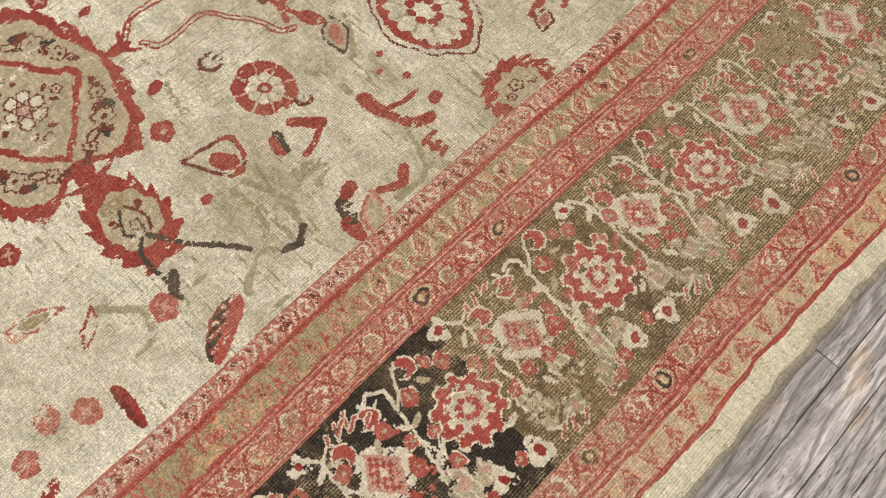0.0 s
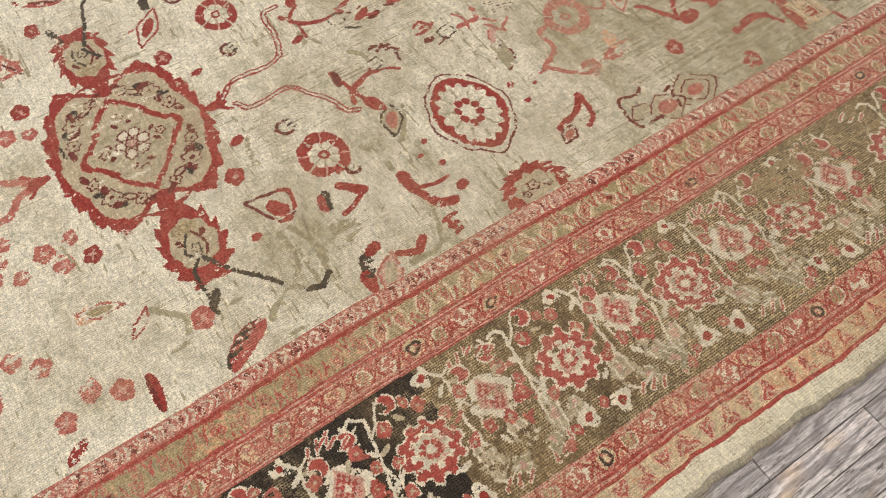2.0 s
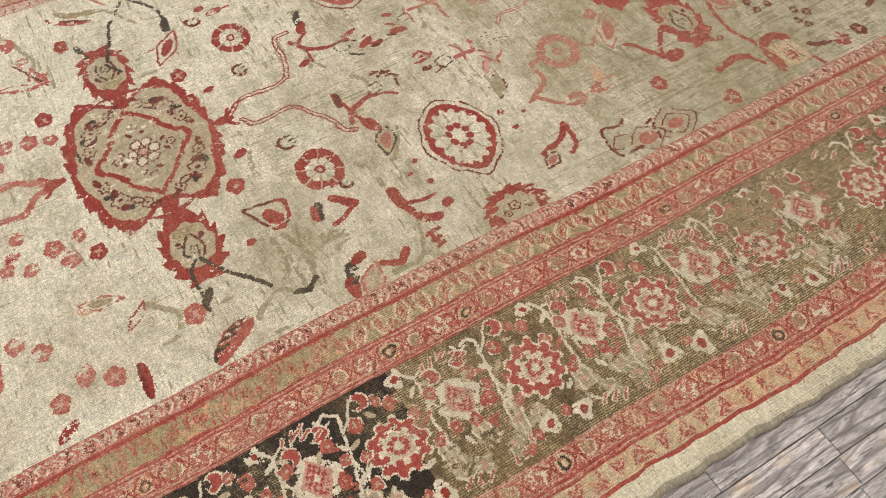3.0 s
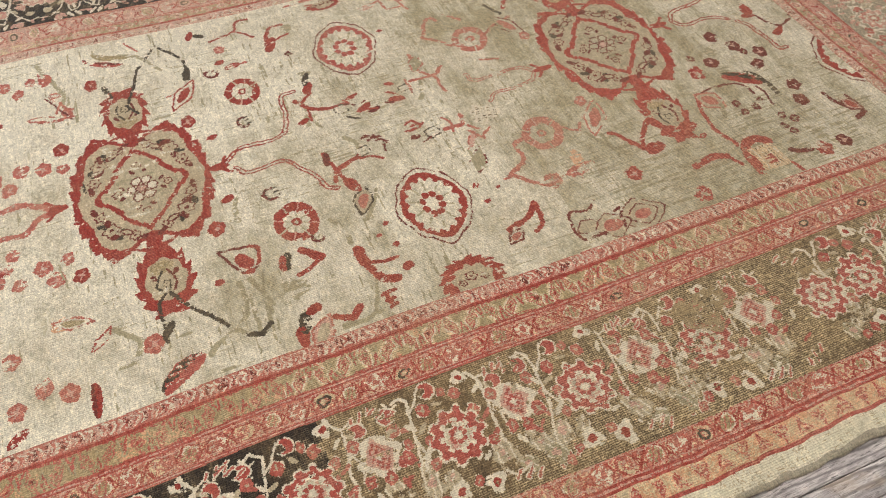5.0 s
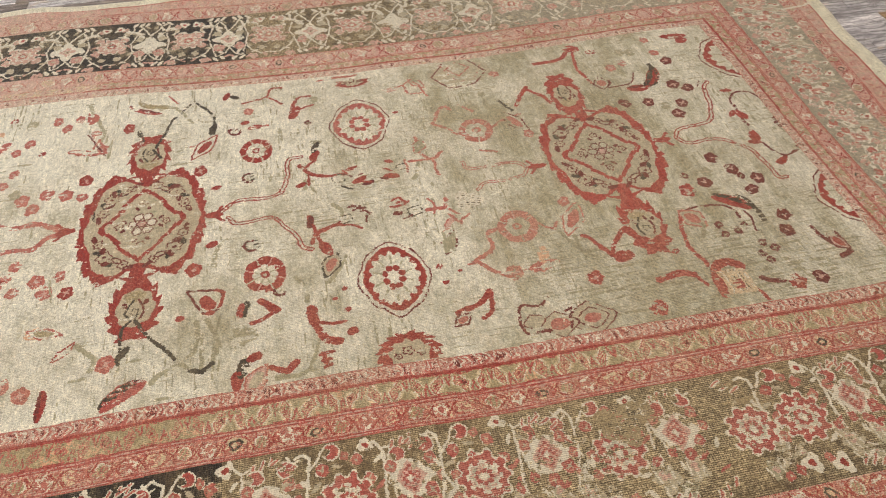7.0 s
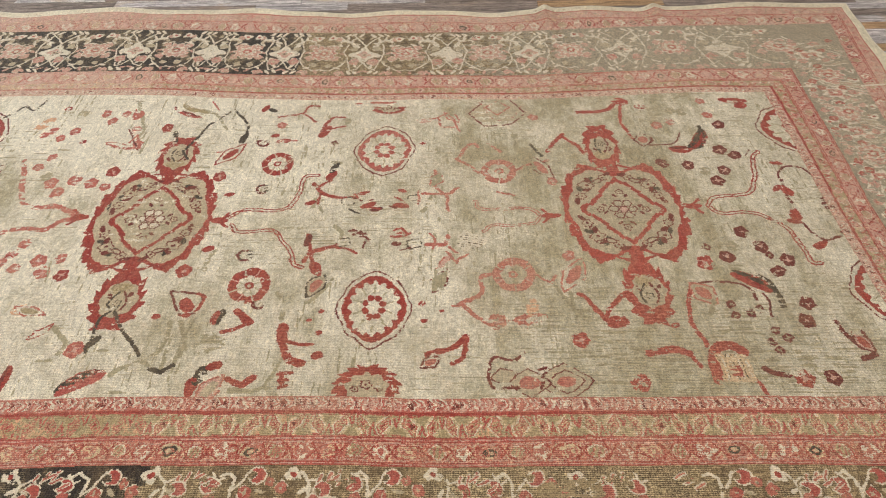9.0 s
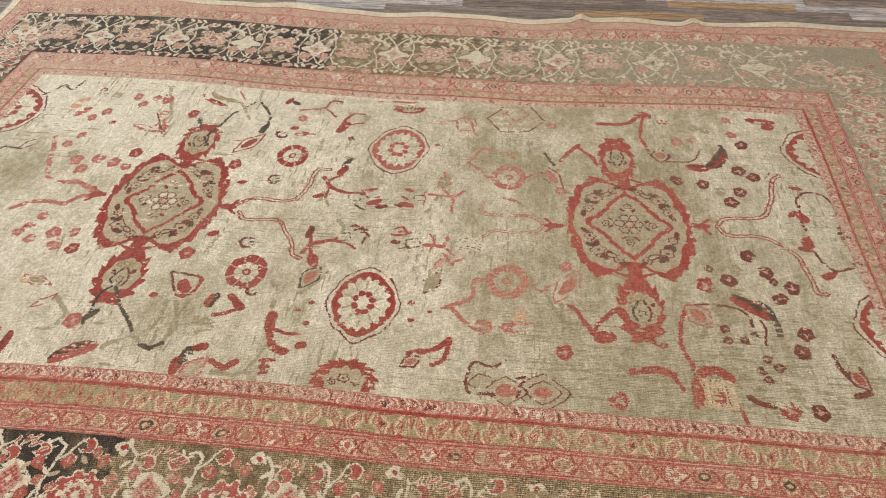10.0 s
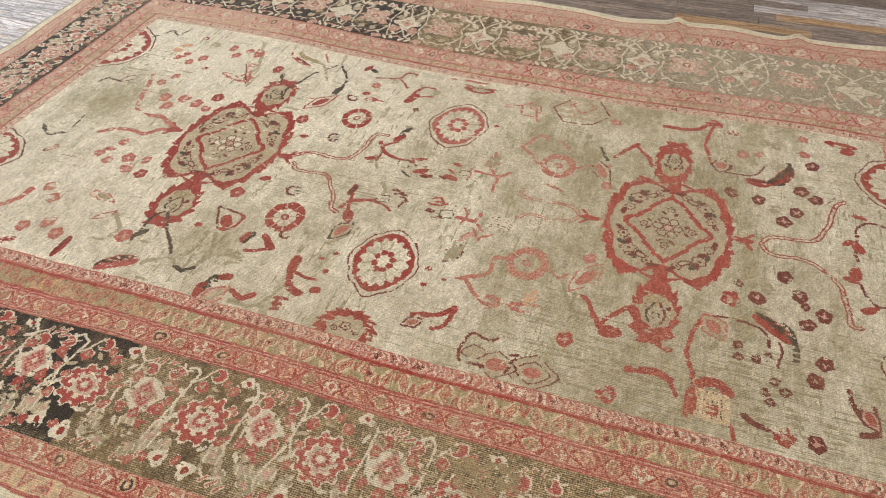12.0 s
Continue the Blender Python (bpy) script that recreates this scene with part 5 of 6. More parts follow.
def comb(at, angle, size=0.04, side_of="ivory"):
    """Three slanting finger leaves beside one another."""
    pid = piece("comb_leaf", BORDER)
    c, n = math.cos(radians(angle)), math.sin(radians(angle))
    for k in (-1, 0, 1):
        p = (at[0] + c * k * size * 0.66, at[1] + n * k * size * 0.66)
        q = (p[0] - n * size * 0.62 + c * size * 0.34, p[1] + c * size * 0.62 + n * size * 0.34)
        stroke(pid, side_of, [p, q], 0.0125, 0.8, clip=in_border, keep=0.85)
        stroke(pid, "rose", [p, q], 0.0068, 0.7, clip=in_border, keep=0.9)


def cup_bud(at, r, angle):
    pid = piece("cup_bud", BORDER)
    stamp(pid, "ivory", at, r * 1.6, polar(lambda t: r * (0.9 + 0.2 * np.cos(3 * t)), 1.15), angle, in_border, 0.95)
    stamp(pid, "red", (at[0], at[1]), r, oval(r * 0.36, r * 0.45), angle, in_border)


def border_side(which, stops):
    to, turn, size = border_frame(which)
    k = size / 0.343
    for i, s in enumerate(stops):
        ahead = stops[i + 1] if i + 1 < len(stops) else s + 0.345
        behind = stops[i - 1] if i else s - 0.345
        gap = min(ahead - s, 0.42)
        small = gap < 0.2
        # ivory vine: along the field beside the flower, out and round the palmette
        steps = 9
        line = [to(s + (ahead - s) * j / (steps - 1), 0.5 - 0.35 * math.cos(6.283 * j / (steps - 1)) + 0.05 * math.sin(j * 2.3 + i)) for j in range(steps)]
        pid = piece("ivory_vine", BORDER)
        stroke(pid, "ivory", line, 0.0078 * k ** 0.5, clip=in_border, keep=0.97)
        for j in range(1, steps - 1):
            lean = 40 + 70 * (j % 2) + 25 * math.sin(j * 3.1 + i)
            twig = piece("leaflet", BORDER)
            off = 0.016 * k * (1 if j % 2 else -1)
            c = (line[j][0] + off * math.cos(radians(lean)), line[j][1] + off * math.sin(radians(lean)))
            stamp(twig, ("ivory", "pink", "rose", "taupe")[(j + i) % 4], c, 0.04, leaf_shape(0.019 * k, 0.008 * k), lean, in_border)
        if not small:
            stroke(pid, "ivory", [to(s + gap * 0.2, 0.28), to(s + gap * 0.3, 0.36), to(s + gap * 0.24, 0.6), to(s + gap * 0.34, 0.84)], 0.0075, clip=in_border, keep=0.95)
            stroke(pid, "ivory", [to(s + gap * 0.82, 0.3), to(s + gap * 0.7, 0.44), to(s + gap * 0.76, 0.66), to(s + gap * 0.66, 0.9)], 0.0075, clip=in_border, keep=0.95)
            stroke(pid, "ivory", [to(s + gap * 0.3, 0.36), to(s + gap * 0.38, 0.2), to(s + gap * 0.3, 0.1)], 0.007, clip=in_border, keep=0.95)
            stroke(pid, "ivory", [to(s + gap * 0.7, 0.44), to(s + gap * 0.64, 0.2), to(s + gap * 0.72, 0.08)], 0.007, clip=in_border, keep=0.95)
            vase_leaf(to(s + gap * 0.3, 0.73), 0.042 * k, 0.06 * k, turn + 20, "taupe")
            vase_leaf(to(s + gap * 0.72, 0.72), 0.038 * k, 0.06 * k, turn - 15, "taupe")
            star_palmette(to(s + gap * 0.5, 0.42 + 0.04 * math.sin(i * 1.7)), 0.054 * k, 45 + 10 * math.sin(i * 2.1))
            comb(to(s + gap * 0.5, 0.06), turn, 0.04 * k)
            comb(to(s + gap * 0.52, 0.95), turn + 180, 0.044 * k)
            comb(to(s + gap * 0.2, 0.12), turn + 35, 0.034 * k)
            for f, d, r, colour in ((0.22, 0.42, 0.019, "red"), (0.36, 0.24, 0.02, "rose"), (0.64, 0.28, 0.019, "red"), (0.8, 0.2, 0.017, "rose"), (0.8, 0.55, 0.019, "rose"), (0.37, 0.6, 0.016, "rose"), (0.63, 0.62, 0.016, "red"), (0.5, 0.74, 0.019, "rose"), (0.16, 0.78, 0.015, "pink"), (0.86, 0.82, 0.016, "red"), (0.42, 0.1, 0.014, "rose"), (0.58, 0.12, 0.014, "red")):
                floret(to(s + gap * f, d), r * k ** 0.7, colour, "taupe", BORDER, in_border, 4)
        star_flower(to(s, 0.5), 0.052, "pink" if i % 2 else "rose")
        cup_bud(to(s + 0.042 * k, 0.9), 0.021 * k, turn)
        cup_bud(to(s - 0.05 * k, 0.86), 0.023 * k, turn + 30)
        cup_bud(to(s - 0.085 * k, 0.1), 0.018 * k, turn - 20)
        floret(to(s + 0.01, 0.13), 0.017, "rose", "pink", BORDER, in_border, 4)
        floret(to(s - 0.06 * k, 0.2), 0.016, "red", "pink", BORDER, in_border, 4)


def kidney(at, r, angle):
    """A red bean-shaped leaf edged in ivory."""
    pid = piece("bean_leaf", BORDER)
    bean = lambda k: (lambda x, y: (np.hypot(x, y) < r * k) & (np.hypot(x - r * 0.75, y) > r * (1.05 - 0.45 * k)))
    stamp(pid, "ivory", at, r * 1.5, bean(1.2), angle, in_border, 0.8)
    stamp(pid, "coral", at, r * 1.5, bean(0.98), angle, in_border)


def tulip(at, angle, a, b):
    """A long pink blossom between two ivory wings."""
    pid = piece("border_palmette", BORDER)
    stamp(pid, "ivory", at, b * 1.6, lambda x, y: (np.abs(x) < a * (1.25 + 0.35 * np.cos(y / b * 5.5))) & (np.abs(y) < b * (1 - 0.35 * (np.abs(x) / a) ** 2)), angle, in_border, 0.9)
    stamp(pid, "pink", at, b * 1.4, rhomb(a * 1.05, b * 0.95), angle, in_border)
    stamp(pid, "coral", at, b * 1.4, lambda x, y: (np.abs(x) / a + np.abs(y) / b < 0.8) & (tri((x + y) / 0.017) + tri((x - y) / 0.017) > 0.9), angle, in_border, 0.9)
    stamp(pid, "ivory", at, a, rhomb(a * 0.22, b * 0.2), angle, in_border)


def near_unit(s, k, i):
    """One repeat of the near border, from its flower onwards."""
    side_to, turn, size = border_frame(0)
    shake = random.Random(i * 31 + 5)
    to = lambda ds, d: side_to(s + ds * k + shake.uniform(-0.004, 0.004), d + shake.uniform(-0.012, 0.012))
    for ds, d, a, b, lean in ((0.085, 0.72, 0.04, 0.05, 15), (-0.104, 0.70, 0.036, 0.055, -10), (0.172, 0.70, 0.036, 0.045, 10), (-0.145, 0.84, 0.028, 0.032, 30), (0.13, 0.86, 0.03, 0.026, 60), (-0.055, 0.74, 0.022, 0.03, -30)):
        vase_leaf(to(ds, d), a, b, turn + lean + shake.uniform(-15, 15), "taupe" if d < 0.8 else "sage")
    pid = piece("ivory_vine", BORDER)
    for path, w in (([(0.05, 0.1), (0.075, 0.05), (0.1, 0.13), (0.098, 0.3), (0.093, 0.46), (0.096, 0.64)], 0.0075), ([(0.1, 0.3), (0.118, 0.4), (0.115, 0.56)], 0.0062), ([(-0.13, 0.08), (-0.11, 0.05), (-0.09, 0.1), (-0.089, 0.22), (-0.1, 0.44), (-0.12, 0.66)], 0.0075),
                    ([(-0.089, 0.21), (-0.064, 0.12), (-0.05, 0.04)], 0.0065), ([(-0.098, 0.4), (-0.084, 0.5), (-0.1, 0.62)], 0.006), ([(0.1, 0.13), (0.125, 0.1), (0.15, 0.16)], 0.006), ([(0.21, 0.06), (0.225, 0.12), (0.24, 0.1)], 0.006), ([(0.07, 0.83), (0.09, 0.9), (0.13, 0.86)], 0.006)):
        stroke(pid, "ivory", [to(*p) for p in path], w, clip=in_border, flow=False)
    for j, (ds, d, lean) in enumerate(((0.085, 0.2, 50), (0.112, 0.2, 130), (0.082, 0.4, 40), (0.128, 0.46, 140), (0.085, 0.56, 60), (-0.105, 0.3, 130), (-0.078, 0.33, 40), (-0.118, 0.54, 120), (-0.09, 0.56, 50), (0.2, 0.63, 40), (0.14, 0.68, 120),
                                           (-0.16, 0.28, 60), (0.23, 0.3, 140), (0.25, 0.55, 60), (-0.16, 0.64, 100), (0.04, 0.7, 20), (-0.02, 0.2, 160), (0.065, 0.46, 90), (-0.075, 0.5, 80), (0.24, 0.74, 30))):
        leaflet = piece("leaflet", BORDER)
        stamp(leaflet, ("ivory", "taupe", "rose", "ivory", "coral")[j % 5], to(ds, d), 0.04, leaf_shape(0.0155, 0.006), lean + shake.uniform(-20, 20), in_border, 0.93)
    tulip(to(0.163, 0.4), turn + shake.uniform(-8, 12), 0.036, 0.056)
    for ds, d, lean in ((0.155, 0.06, 12), (-0.15, 0.1, -30)):
        comb(to(ds, d), turn + lean, 0.036)
    for ds, d, lean in ((0.105, 0.94, 165), (0.222, 0.93, 195)):
        comb(to(ds, d), turn + lean, 0.036)
    for ds, d, r in ((0.032, 0.88, 0.026), (-0.048, 0.84, 0.024), (0.062, 0.07, 0.02)):
        cup_bud(to(ds, d), r, turn + shake.uniform(-30, 30))
    for ds, d, lean in ((0.133, 0.19, 200), (0.207, 0.15, 160), (-0.03, 0.09, 180)):
        kidney(to(ds, d), 0.02, lean + shake.uniform(-20, 20))
    for ds, d, r, colour in ((0.117, 0.27, 0.015, "rose"), (0.215, 0.26, 0.016, "rose"), (-0.06, 0.22, 0.016, "coral"), (0.03, 0.19, 0.016, "rose"), (0.062, 0.34, 0.014, "rose"), (0.125, 0.55, 0.014, "coral"), (-0.07, 0.44, 0.013, "rose"), (-0.135, 0.5, 0.017, "coral"), (0.168, 0.59, 0.015, "coral"),
                             (-0.074, 0.6, 0.014, "rose"), (-0.085, 0.87, 0.013, "coral"), (-0.115, 0.92, 0.012, "rose"), (0.005, 0.12, 0.012, "rose"), (0.078, 0.6, 0.012, "coral"), (0.0, 0.83, 0.012, "rose"), (0.235, 0.4, 0.013, "rose"), (0.205, 0.5, 0.013, "coral")):
        floret(to(ds, d), r * 0.97, colour, "taupe", BORDER, in_border, 4)


NEAR_STOPS = ((-1.17, 1), (-0.83, 1), (-0.49, 1), (-0.14, 1), (0.209, 1.02), (0.566, 0.97), (0.898, 1), (1.243, 1), (1.738, 0.97), (2.07, 1), (2.42, 0.8))
for i, (s, k) in enumerate(NEAR_STOPS):
    near_unit(s, k, i)
for s, k in NEAR_STOPS:
    star_flower(border_frame(0)[0](s, 0.48), 0.067)
star_flower((1.596, -1.124), 0.064)


def acanthus(at, lean, size, mirror):
    """A curled ivory leaf with three fingers."""
    pid = piece("curled_leaf", BORDER)
    c, n = math.cos(radians(lean)), math.sin(radians(lean))
    to = lambda x, y: (at[0] + size * (c * x * mirror - n * y), at[1] + size * (n * x * mirror + c * y))
    stroke(pid, "ivory", [to(-0.5, -0.5), to(-0.15, 0.1), to(0.35, 0.3), to(0.6, -0.05), to(0.4, -0.4)], size * 0.3, 0.5, clip=in_border, keep=0.95)
    for x, y in ((-0.35, 0.6), (0.1, 0.75), (0.55, 0.7)):
        stroke(pid, "ivory", [to(x * 0.5, 0.15), to(x, y)], size * 0.2, 0.6, clip=in_border, keep=0.9)
    stroke(pid, "taupe", [to(-0.3, -0.2), to(0.1, 0.12), to(0.4, 0.1)], size * 0.09, clip=in_border, keep=0.8)


def far_unit(s, g, i):
    """One repeat of the far border: an ivory star between two curled stems, from its flower onwards."""
    side_to, turn, size = border_frame(1)
    shake = random.Random(i * 17 + 3)
    to = lambda f, d: side_to(s + f * g + shake.uniform(-0.004, 0.004), d + shake.uniform(-0.012, 0.012))
    pid = piece("ivory_vine", BORDER)
    for mirror in (-1, 1):
        path = lambda *stops: [to(0.5 + mirror * f, d) for f, d in stops]
        stroke(pid, "ivory", path((0.5, 0.13), (0.4, 0.1), (0.27, 0.22), (0.21, 0.36), (0.25, 0.52), (0.2, 0.72)), 0.0072, clip=in_border, flow=False, keep=0.95)
        stroke(pid, "ivory", path((0.0, 0.28), (0.07, 0.16), (0.15, 0.12), (0.21, 0.36)), 0.0062, clip=in_border, flow=False, keep=0.95)
        stroke(pid, "ivory", path((0.0, 0.66), (0.08, 0.8), (0.16, 0.9)), 0.0075, clip=in_border, flow=False)
        acanthus(to(0.5 + mirror * 0.22, 0.74), 0, 0.075, mirror)
        for f, d, r, colour in ((0.12, 0.3, 0.024, "rose"), (0.34, 0.38, 0.02, "pink"), (0.36, 0.62, 0.018, "pink"), (0.14, 0.6, 0.017, "taupe"), (0.3, 0.06, 0.016, "pink"), (0.41, 0.22, 0.014, "taupe"), (0.36, 0.84, 0.015, "pink")):
            floret(to(0.5 + mirror * f, d), r, colour, "taupe", BORDER, in_border, 4)
        cup_bud(to(0.5 + mirror * 0.42, 0.86), 0.021, turn + 20 * mirror)
        for j, (f, d, lean) in enumerate(((0.31, 0.16, 30), (0.44, 0.08, 120), (0.25, 0.3, 150), (0.17, 0.44, 60), (0.29, 0.5, 40), (0.19, 0.6, 130), (0.1, 0.2, 80), (0.04, 0.1, 140), (0.33, 0.73, 70), (0.4, 0.68, 20), (0.42, 0.4, 100), (0.06, 0.86, 60), (0.12, 0.72, 20))):
            leaflet = piece("leaflet", BORDER)
            stamp(leaflet, ("ivory", "pink", "taupe")[j % 3], to(0.5 + mirror * f, d), 0.04, leaf_shape(0.0165, 0.0068), lean * mirror + shake.uniform(-20, 20), in_border, 0.9)
        for f in (0.08, 0.16, 0.24):
            leaflet = piece("leaflet", BORDER)
            stamp(leaflet, "ivory" if f < 0.2 else "pink", to(0.5 + mirror * f, 0.07), 0.04, leaf_shape(0.019, 0.0075), 90 - 35 * mirror, in_border)
            leaflet = piece("leaflet", BORDER)
            stamp(leaflet, "ivory", to(0.5 + mirror * f, 0.93), 0.04, leaf_shape(0.02, 0.0075), 90 + 40 * mirror, in_border)
    star = piece("border_palmette", BORDER)
    at, r = to(0.5, 0.47), 0.062
    stamp(star, "ivory", at, r * 1.6, polar(lambda t: r * (0.72 + 0.42 * np.abs(np.cos(2 * t)) ** 3)), 0, in_border, 0.96)
    if i % 3:
        stamp(star, "pink", at, r, polar(lambda t: r * (0.46 + 0.1 * np.cos(4 * t))), 0, in_border, 0.75)
        stamp(star, "taupe", at, r, rhomb(r * 0.26, r * 0.26), 0, in_border)
        stamp(star, "oxblood", at, r, rhomb(r * 0.12, r * 0.12), 0, in_border)


FAR_STOPS = (-1.29, -0.94, -0.575, -0.208, 0.122, 0.467, 0.833, 1.196, 1.566, 2.02, 2.44)
for i, (s, ahead) in enumerate(zip(FAR_STOPS, FAR_STOPS[1:])):
    far_unit(s, ahead - s, i)
for i, s in enumerate(FAR_STOPS):
    star_flower(border_frame(1)[0](s, 0.5), 0.06, "rose" if i in (5, 6, 9) else "pink")
border_side(3, (-0.75, -0.49, -0.21, 0.07, 0.34, 0.613, 0.88))
border_side(2, (-0.82, -0.54, -0.26, 0.02, 0.30, 0.57, 0.84))

ground = np.isin(dyed, [COLOURS.index(c) for c in ("brown", "ash", "warp")])
abrash = np.where(in_border & ~ground, 0.35 * abrash, abrash)
for strong, weak in (("rose", "pink"), ("red", "rose"), ("coral", "rose")):
    dyed[in_border & (side > 0) & (dyed == COLOURS.index(strong)) & (specks > 0.25)] = COLOURS.index(weak)

# bare warps where the near border is rubbed through
bare = (in_border & (side == 0) & (spot(1.28, -1.03, 0.16, 0.12) + 0.25 * smooth(9, 16) > 0.86) & (streaks > 0.3))
owner[bare], dyed[bare] = BORDER, COLOURS.index("warp")
splits = in_border & (side == 0) & (UU > 0.9) & (smooth(3, 22) > 0.55) & (streaks > 0.45) & (dyed == COLOURS.index("brown"))
dyed[splits] = COLOURS.index("warp")


# stems that other motifs cross become stems of their own; stray knots go back to the ground
def parted(pid):
    """Number the separate runs of a motif's knots; neighbours by a side or a corner belong together."""
    rows, cols = knots_of[pid]
    if len(rows) == 0:
        return
    i0, j0 = rows.min(), cols.min()
    mask = np.zeros((rows.max() - i0 + 5, cols.max() - j0 + 5), bool)
    mask[rows - i0 + 2, cols - j0 + 2] = True
    run = np.where(mask, np.arange(1, mask.size + 1).reshape(mask.shape), 0)
    while True:
        wide = run.copy()
        for axis in (0, 1):
            wide = np.maximum.reduce([np.roll(wide, d, axis) for d in (-1, 0, 1)])
        wide = np.where(mask, wide, 0)
        if (wide == run).all():
            break
        run = wide
    numbers, counts = np.unique(run[rows - i0 + 2, cols - j0 + 2], return_counts=True)
    name, parent, label = pieces[pid]
    for number, count in zip(numbers, counts):
        if number == numbers[counts.argmax()]:
            continue
        here = run[rows - i0 + 2, cols - j0 + 2] == number
        owner[rows[here], cols[here]] = piece(name, parent, label) if count > 40 else parent


sorted_knots = np.argsort(owner.ravel(), kind="stable")
limits = np.searchsorted(owner.ravel()[sorted_knots], np.arange(len(pieces) + 1))
knots_of = {pid: np.divmod(sorted_knots[limits[pid]:limits[pid + 1]], NU) for pid in range(len(pieces))}
SLENDER = ("red_stem", "rose_stem", "oxblood_tendril", "dark_vine", "double_vine", "vine", "ivory_vine", "pale_tendril", "thin_tendril")
for pid in range(len(pieces)):
    if pieces[pid][0] in SLENDER + ("border_flower", "border_palmette", "half_palmette", "curled_leaf", "comb_leaf", "vase_leaf"):
        parted(pid)

# ---- knots into meshes ----
def lie(u, v):
    """Where a knot of the sheet lies in the room: the far half is pulled askew, edges ripple, the long edges lift a little."""
    far = 0.078 * ramp(0.85 - u, 0.0, 1.4) + 0.025 * ramp(u - 1.2, 0.0, 0.9)
    near = 0.018 * ramp(u - 0.5, 0.0, 0.8)
    y = np.where(v > 0, v + far * np.clip(v / 0.75, 0, 1), v - near * np.clip(-v / 0.7, 0, 1))
    flare = np.interp(u, (2.2, 2.44, 2.66, 2.72, 2.87), (0, 0.05, 0.11, 0.115, 0.05)) * np.maximum(v, 0)
    fold = np.exp(-((u - 1.49) / 0.03) ** 2) + np.exp(-((u - 2.02) / 0.035) ** 2)
    out_near, out_far = ramp(-v, 1.28, 1.48), ramp(v, 1.3, 1.5)
    out_side = np.maximum(ramp(u, 2.65, 2.87), ramp(-u, 1.15, 1.335))
    y = y + out_near * (0.003 * np.sin(u * 9.0 + 0.8) + 0.002 * np.sin(u * 23.0) + 0.0022 * np.sin(u * 57.0 + 2.0) + 0.0014 * np.sin(u * 101.0)) + out_far * (0.008 * np.sin(u * 8.2 + 1.0) + 0.005 * np.sin(u * 19.0) + 0.01 * fold)
    x = u + flare + out_side * (0.006 * np.sin(v * 8.0) + 0.003 * np.sin(v * 21.0))
    z = 0.0012 * np.sin(u * 6.0 + v * 3.0) + 0.001 * np.sin(v * 9.0 - u * 2.0)
    z = z + out_near * (0.003 + 0.004 * np.sin(u * 13.0 + 1.0)) + out_far * (0.004 + 0.005 * np.sin(u * 8.2 + 0.4) + 0.016 * fold) + out_side * (0.003 + 0.003 * np.sin(v * 10.0))
    return x, y, z


PILE = dict.fromkeys(COLOURS, 0.0) | {"brown": -0.0007, "charcoal": -0.0006, "warp": -0.0012, "oxblood": -0.0003, "ivory": 0.0003}
pile = np.array([PILE[c] for c in COLOURS])
key = owner.astype(np.int32) * 32 + dyed
starts = np.ones((NV, NU), bool)
starts[:, 1:] = key[:, 1:] != key[:, :-1]
starts[:, ::10] = True
stems = [pid for pid, (name, parent, label) in enumerate(pieces) if name in SLENDER]
starts |= np.isin(owner, stems)  # knot by knot, so that bends hold together
flat = np.flatnonzero(starts)
row, col = flat // NU, flat % NU
stop = np.append(flat[1:], NV * NU) - flat + col
own, ink = owner.ravel()[flat], dyed.ravel()[flat]
middle = row * NU + (col + stop - 1) // 2
age, bareness = abrash.ravel()[middle], rubbed.ravel()[middle]

rug = tagged(new("area_rug"), "large worn antique wool rug, cream field with red medallions", "rug")
made = [None] * len(pieces)


def knot_mesh(name, pick):
    r, c, e, i = row[pick], col[pick], stop[pick], ink[pick]
    n = len(r)
    u = U0 + np.stack([c, e, e, c], 1) * KNOT
    v = V0 + np.stack([r, r, r + 1, r + 1], 1) * KNOT
    x, y, z = lie(u, v)
    verts = np.stack([x, y, z + pile[i][:, None]], 2).reshape(-1, 3)
    mesh = bpy.data.meshes.new(name)
    mesh.vertices.add(4 * n)
    mesh.vertices.foreach_set("co", verts.ravel().astype(np.float32))
    mesh.loops.add(4 * n)
    mesh.loops.foreach_set("vertex_index", np.arange(4 * n, dtype=np.int32))
    mesh.polygons.add(n)
    mesh.polygons.foreach_set("loop_start", np.arange(0, 4 * n, 4, dtype=np.int32))
    used = sorted(set(i.tolist()))
    slot = np.zeros(len(COLOURS), np.int32)
    for s, d in enumerate(used):
        mesh.materials.append(DYES[COLOURS[d]])
        slot[d] = s
    mesh.polygons.foreach_set("material_index", slot[i])
    for name_of, values in (("abrash", age[pick]), ("rubbed", bareness[pick])):
        mesh.attributes.new(name_of, "FLOAT", "FACE").data.foreach_set("value", values.astype(np.float32))
    mesh.update()
    return mesh


order = np.argsort(own, kind="stable")
bounds = np.searchsorted(own[order], np.arange(len(pieces) + 1))
for pid, (name, parent, label) in enumerate(pieces):
    pick = order[bounds[pid]:bounds[pid + 1]]
    if len(pick) < 3:
        continue
    ob = new(name, knot_mesh(name, pick))
    ob.parent = rug if parent is None else made[parent]
    made[pid] = tagged(ob, label)

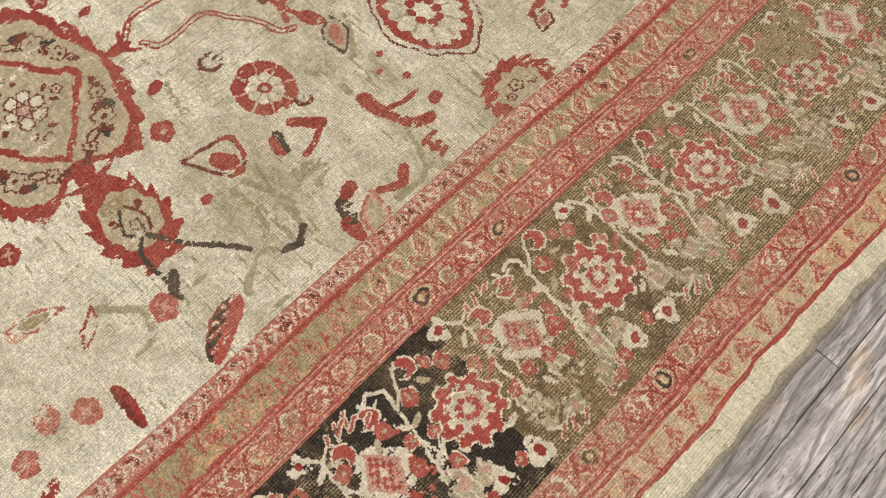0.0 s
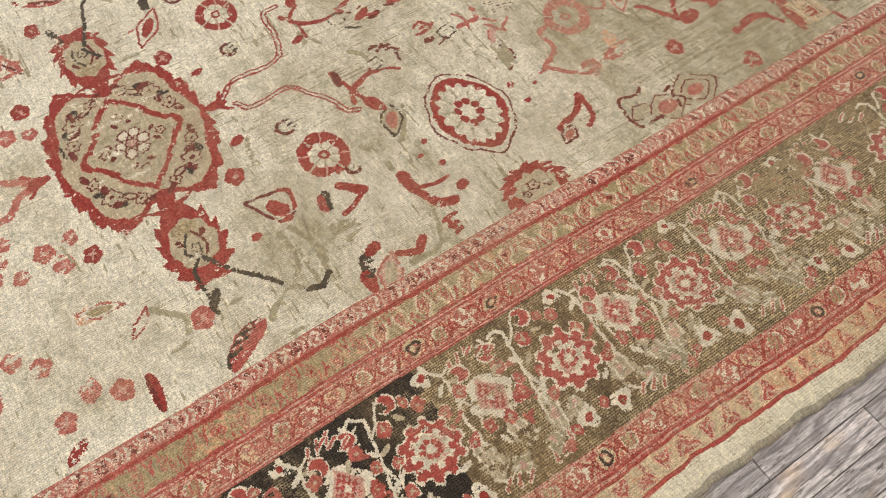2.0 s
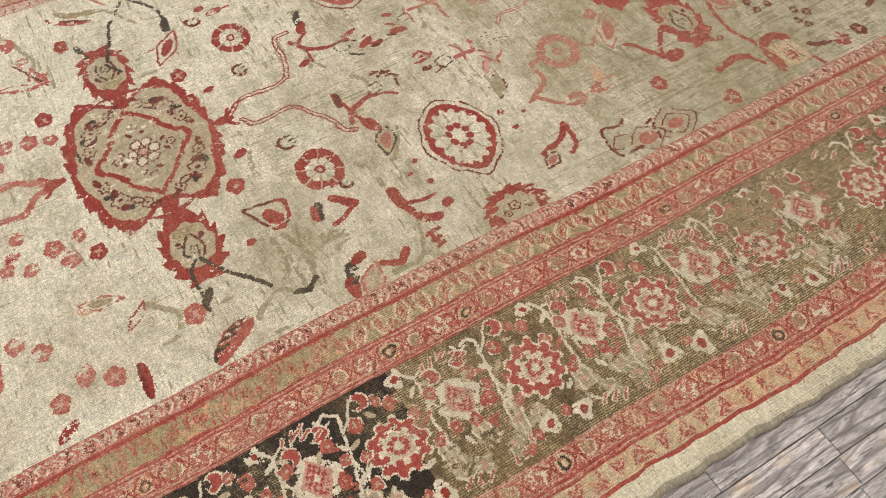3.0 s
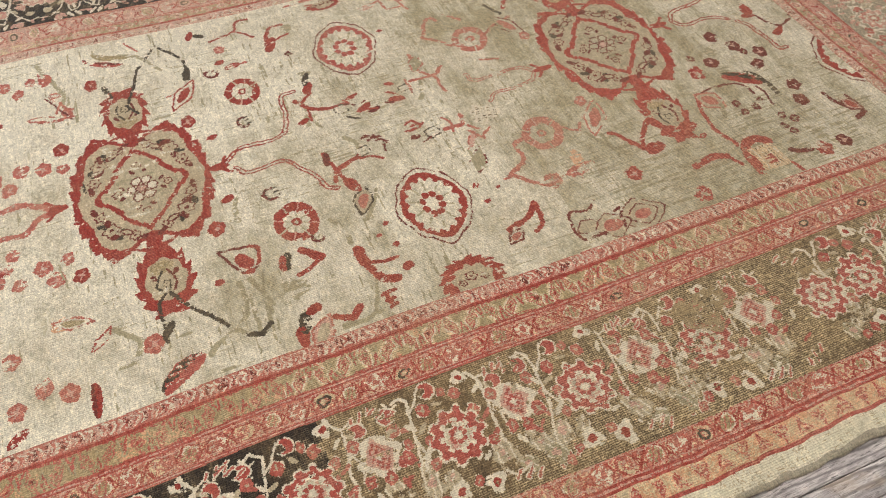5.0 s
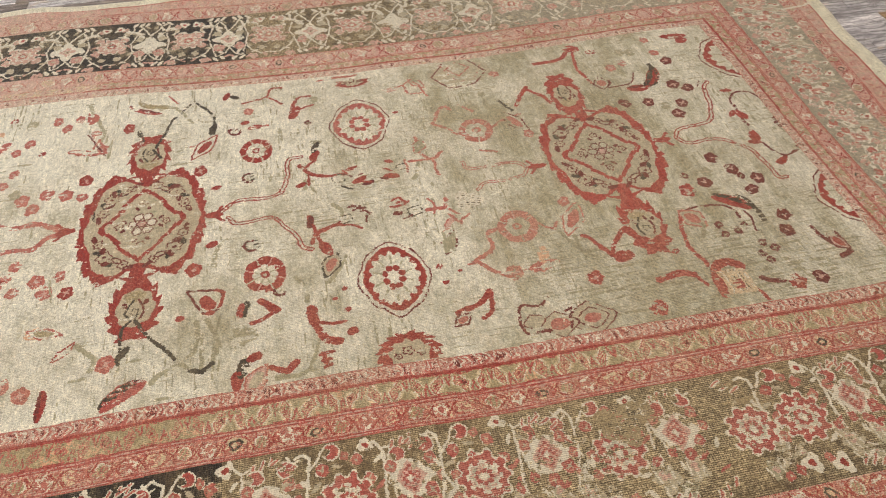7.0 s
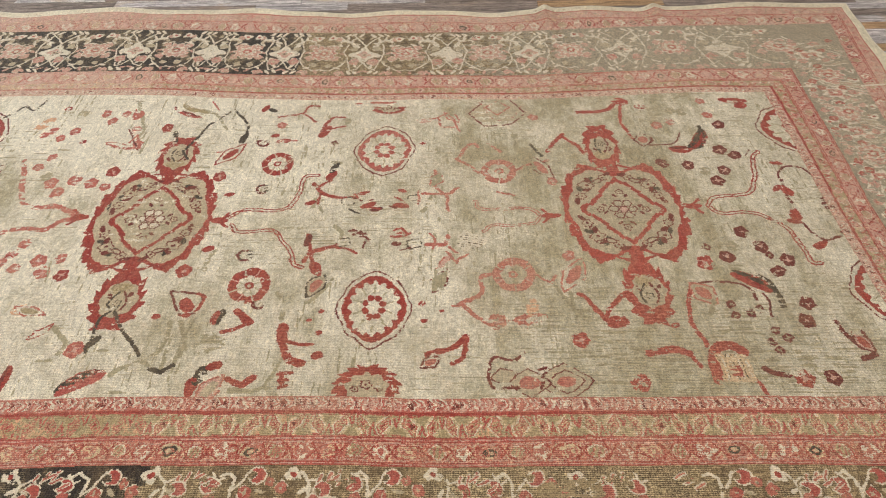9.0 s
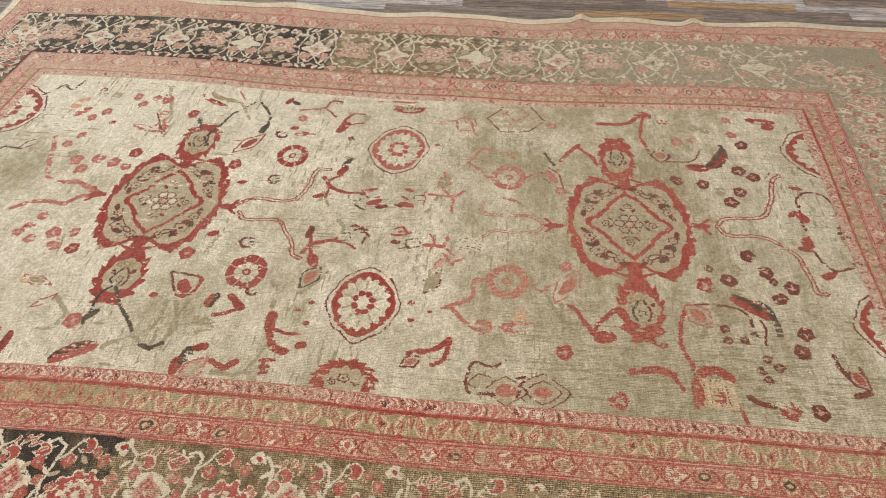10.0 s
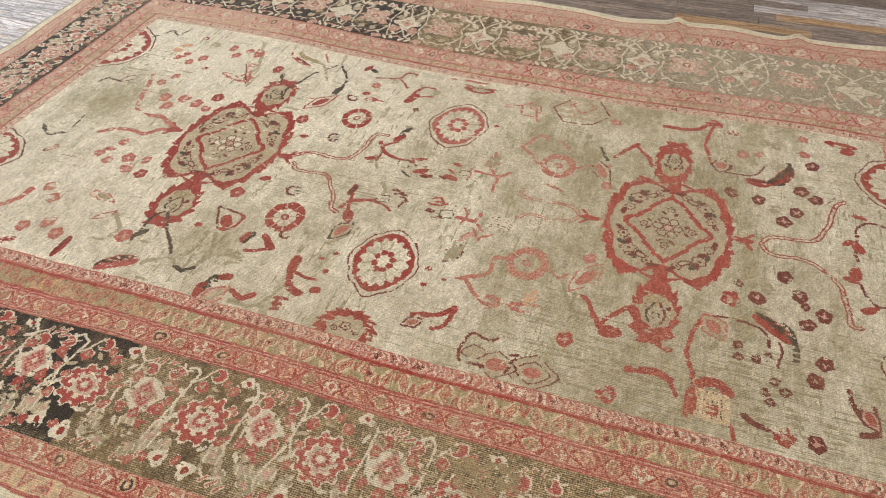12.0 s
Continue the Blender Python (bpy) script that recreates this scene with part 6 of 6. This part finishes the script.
# ---- the rug's woven body under the pile, and its overcast edges ----
BACK = plain("cotton_back", srgb(150, 128, 92), 0.95)
# near and west edge wool, its colour darkened for the shaded side of the roll
SHADED_SELVEDGE = wool("shaded_selvedge", srgb(158, 149, 130), srgb(140, 131, 112), srgb(150, 132, 100), 0.6, 0.3)
PALE_EDGE = wool("pale_overcast_selvedge", srgb(214, 205, 184), srgb(190, 180, 156), srgb(170, 152, 120), 0.5, 0.2)
bm = bmesh.new()
nu, nv = 85, 61
lu, lv = np.meshgrid(np.linspace(U0 + 0.004, U0 + NU * KNOT - 0.004, nu), np.linspace(V0 + 0.004, V0 + NV * KNOT - 0.004, nv))
lx, ly, lz = lie(lu, lv)
grid = [[bm.verts.new((lx[i, j], ly[i, j], lz[i, j] - 0.0035)) for j in range(nu)] for i in range(nv)]
for i in range(nv - 1):
    for j in range(nu - 1):
        bm.faces.new((grid[i][j], grid[i][j + 1], grid[i + 1][j + 1], grid[i + 1][j]))
bmesh.ops.solidify(bm, geom=bm.faces[:], thickness=0.003)
part("foundation", bm, BACK, rug)


def selvedge(u0, u1, v0, v1, out, count, material):
    """A rounded overcast edge that rolls down to the floor."""
    bm = bmesh.new()
    rings = []
    for i in range(count + 1):
        t = i / count
        u, v = u0 + (u1 - u0) * t, v0 + (v1 - v0) * t
        x, y, z = (float(w) for w in lie(np.array(u), np.array(v)))
        fat = 0.0095 + 0.0015 * math.sin(t * 41) + 0.001 * math.sin(t * 97)
        ring = []
        for a in range(9):
            turn = radians(100 - 190 * a / 8)
            low = z + 0.001 - fat + fat * math.sin(turn)
            ring.append(bm.verts.new((x + out[0] * fat * (1.35 * math.cos(turn) - 0.1), y + out[1] * fat * (1.35 * math.cos(turn) - 0.1), max(low, FLOOR + 0.0005))))
        rings.append(ring)
    for a, b in zip(rings, rings[1:]):
        for i in range(8):
            bm.faces.new((a[i], b[i], b[i + 1], a[i + 1]))
    bmesh.ops.recalc_face_normals(bm, faces=bm.faces[:])
    for face in bm.faces:
        face.smooth = True
    part("selvedge", bm, material, rug, "rounded overcast cream wool edge")


UE, VE = U0 + NU * KNOT, V0 + NV * KNOT
selvedge(U0, UE, V0, V0, (0, -1), 320, SHADED_SELVEDGE)
selvedge(U0, UE, VE, VE, (0, 1), 320, PALE_EDGE)
selvedge(U0, U0, V0, VE, (-1, 0), 240, SHADED_SELVEDGE)
selvedge(UE, UE, V0, VE, (1, 0), 240, PALE_EDGE)
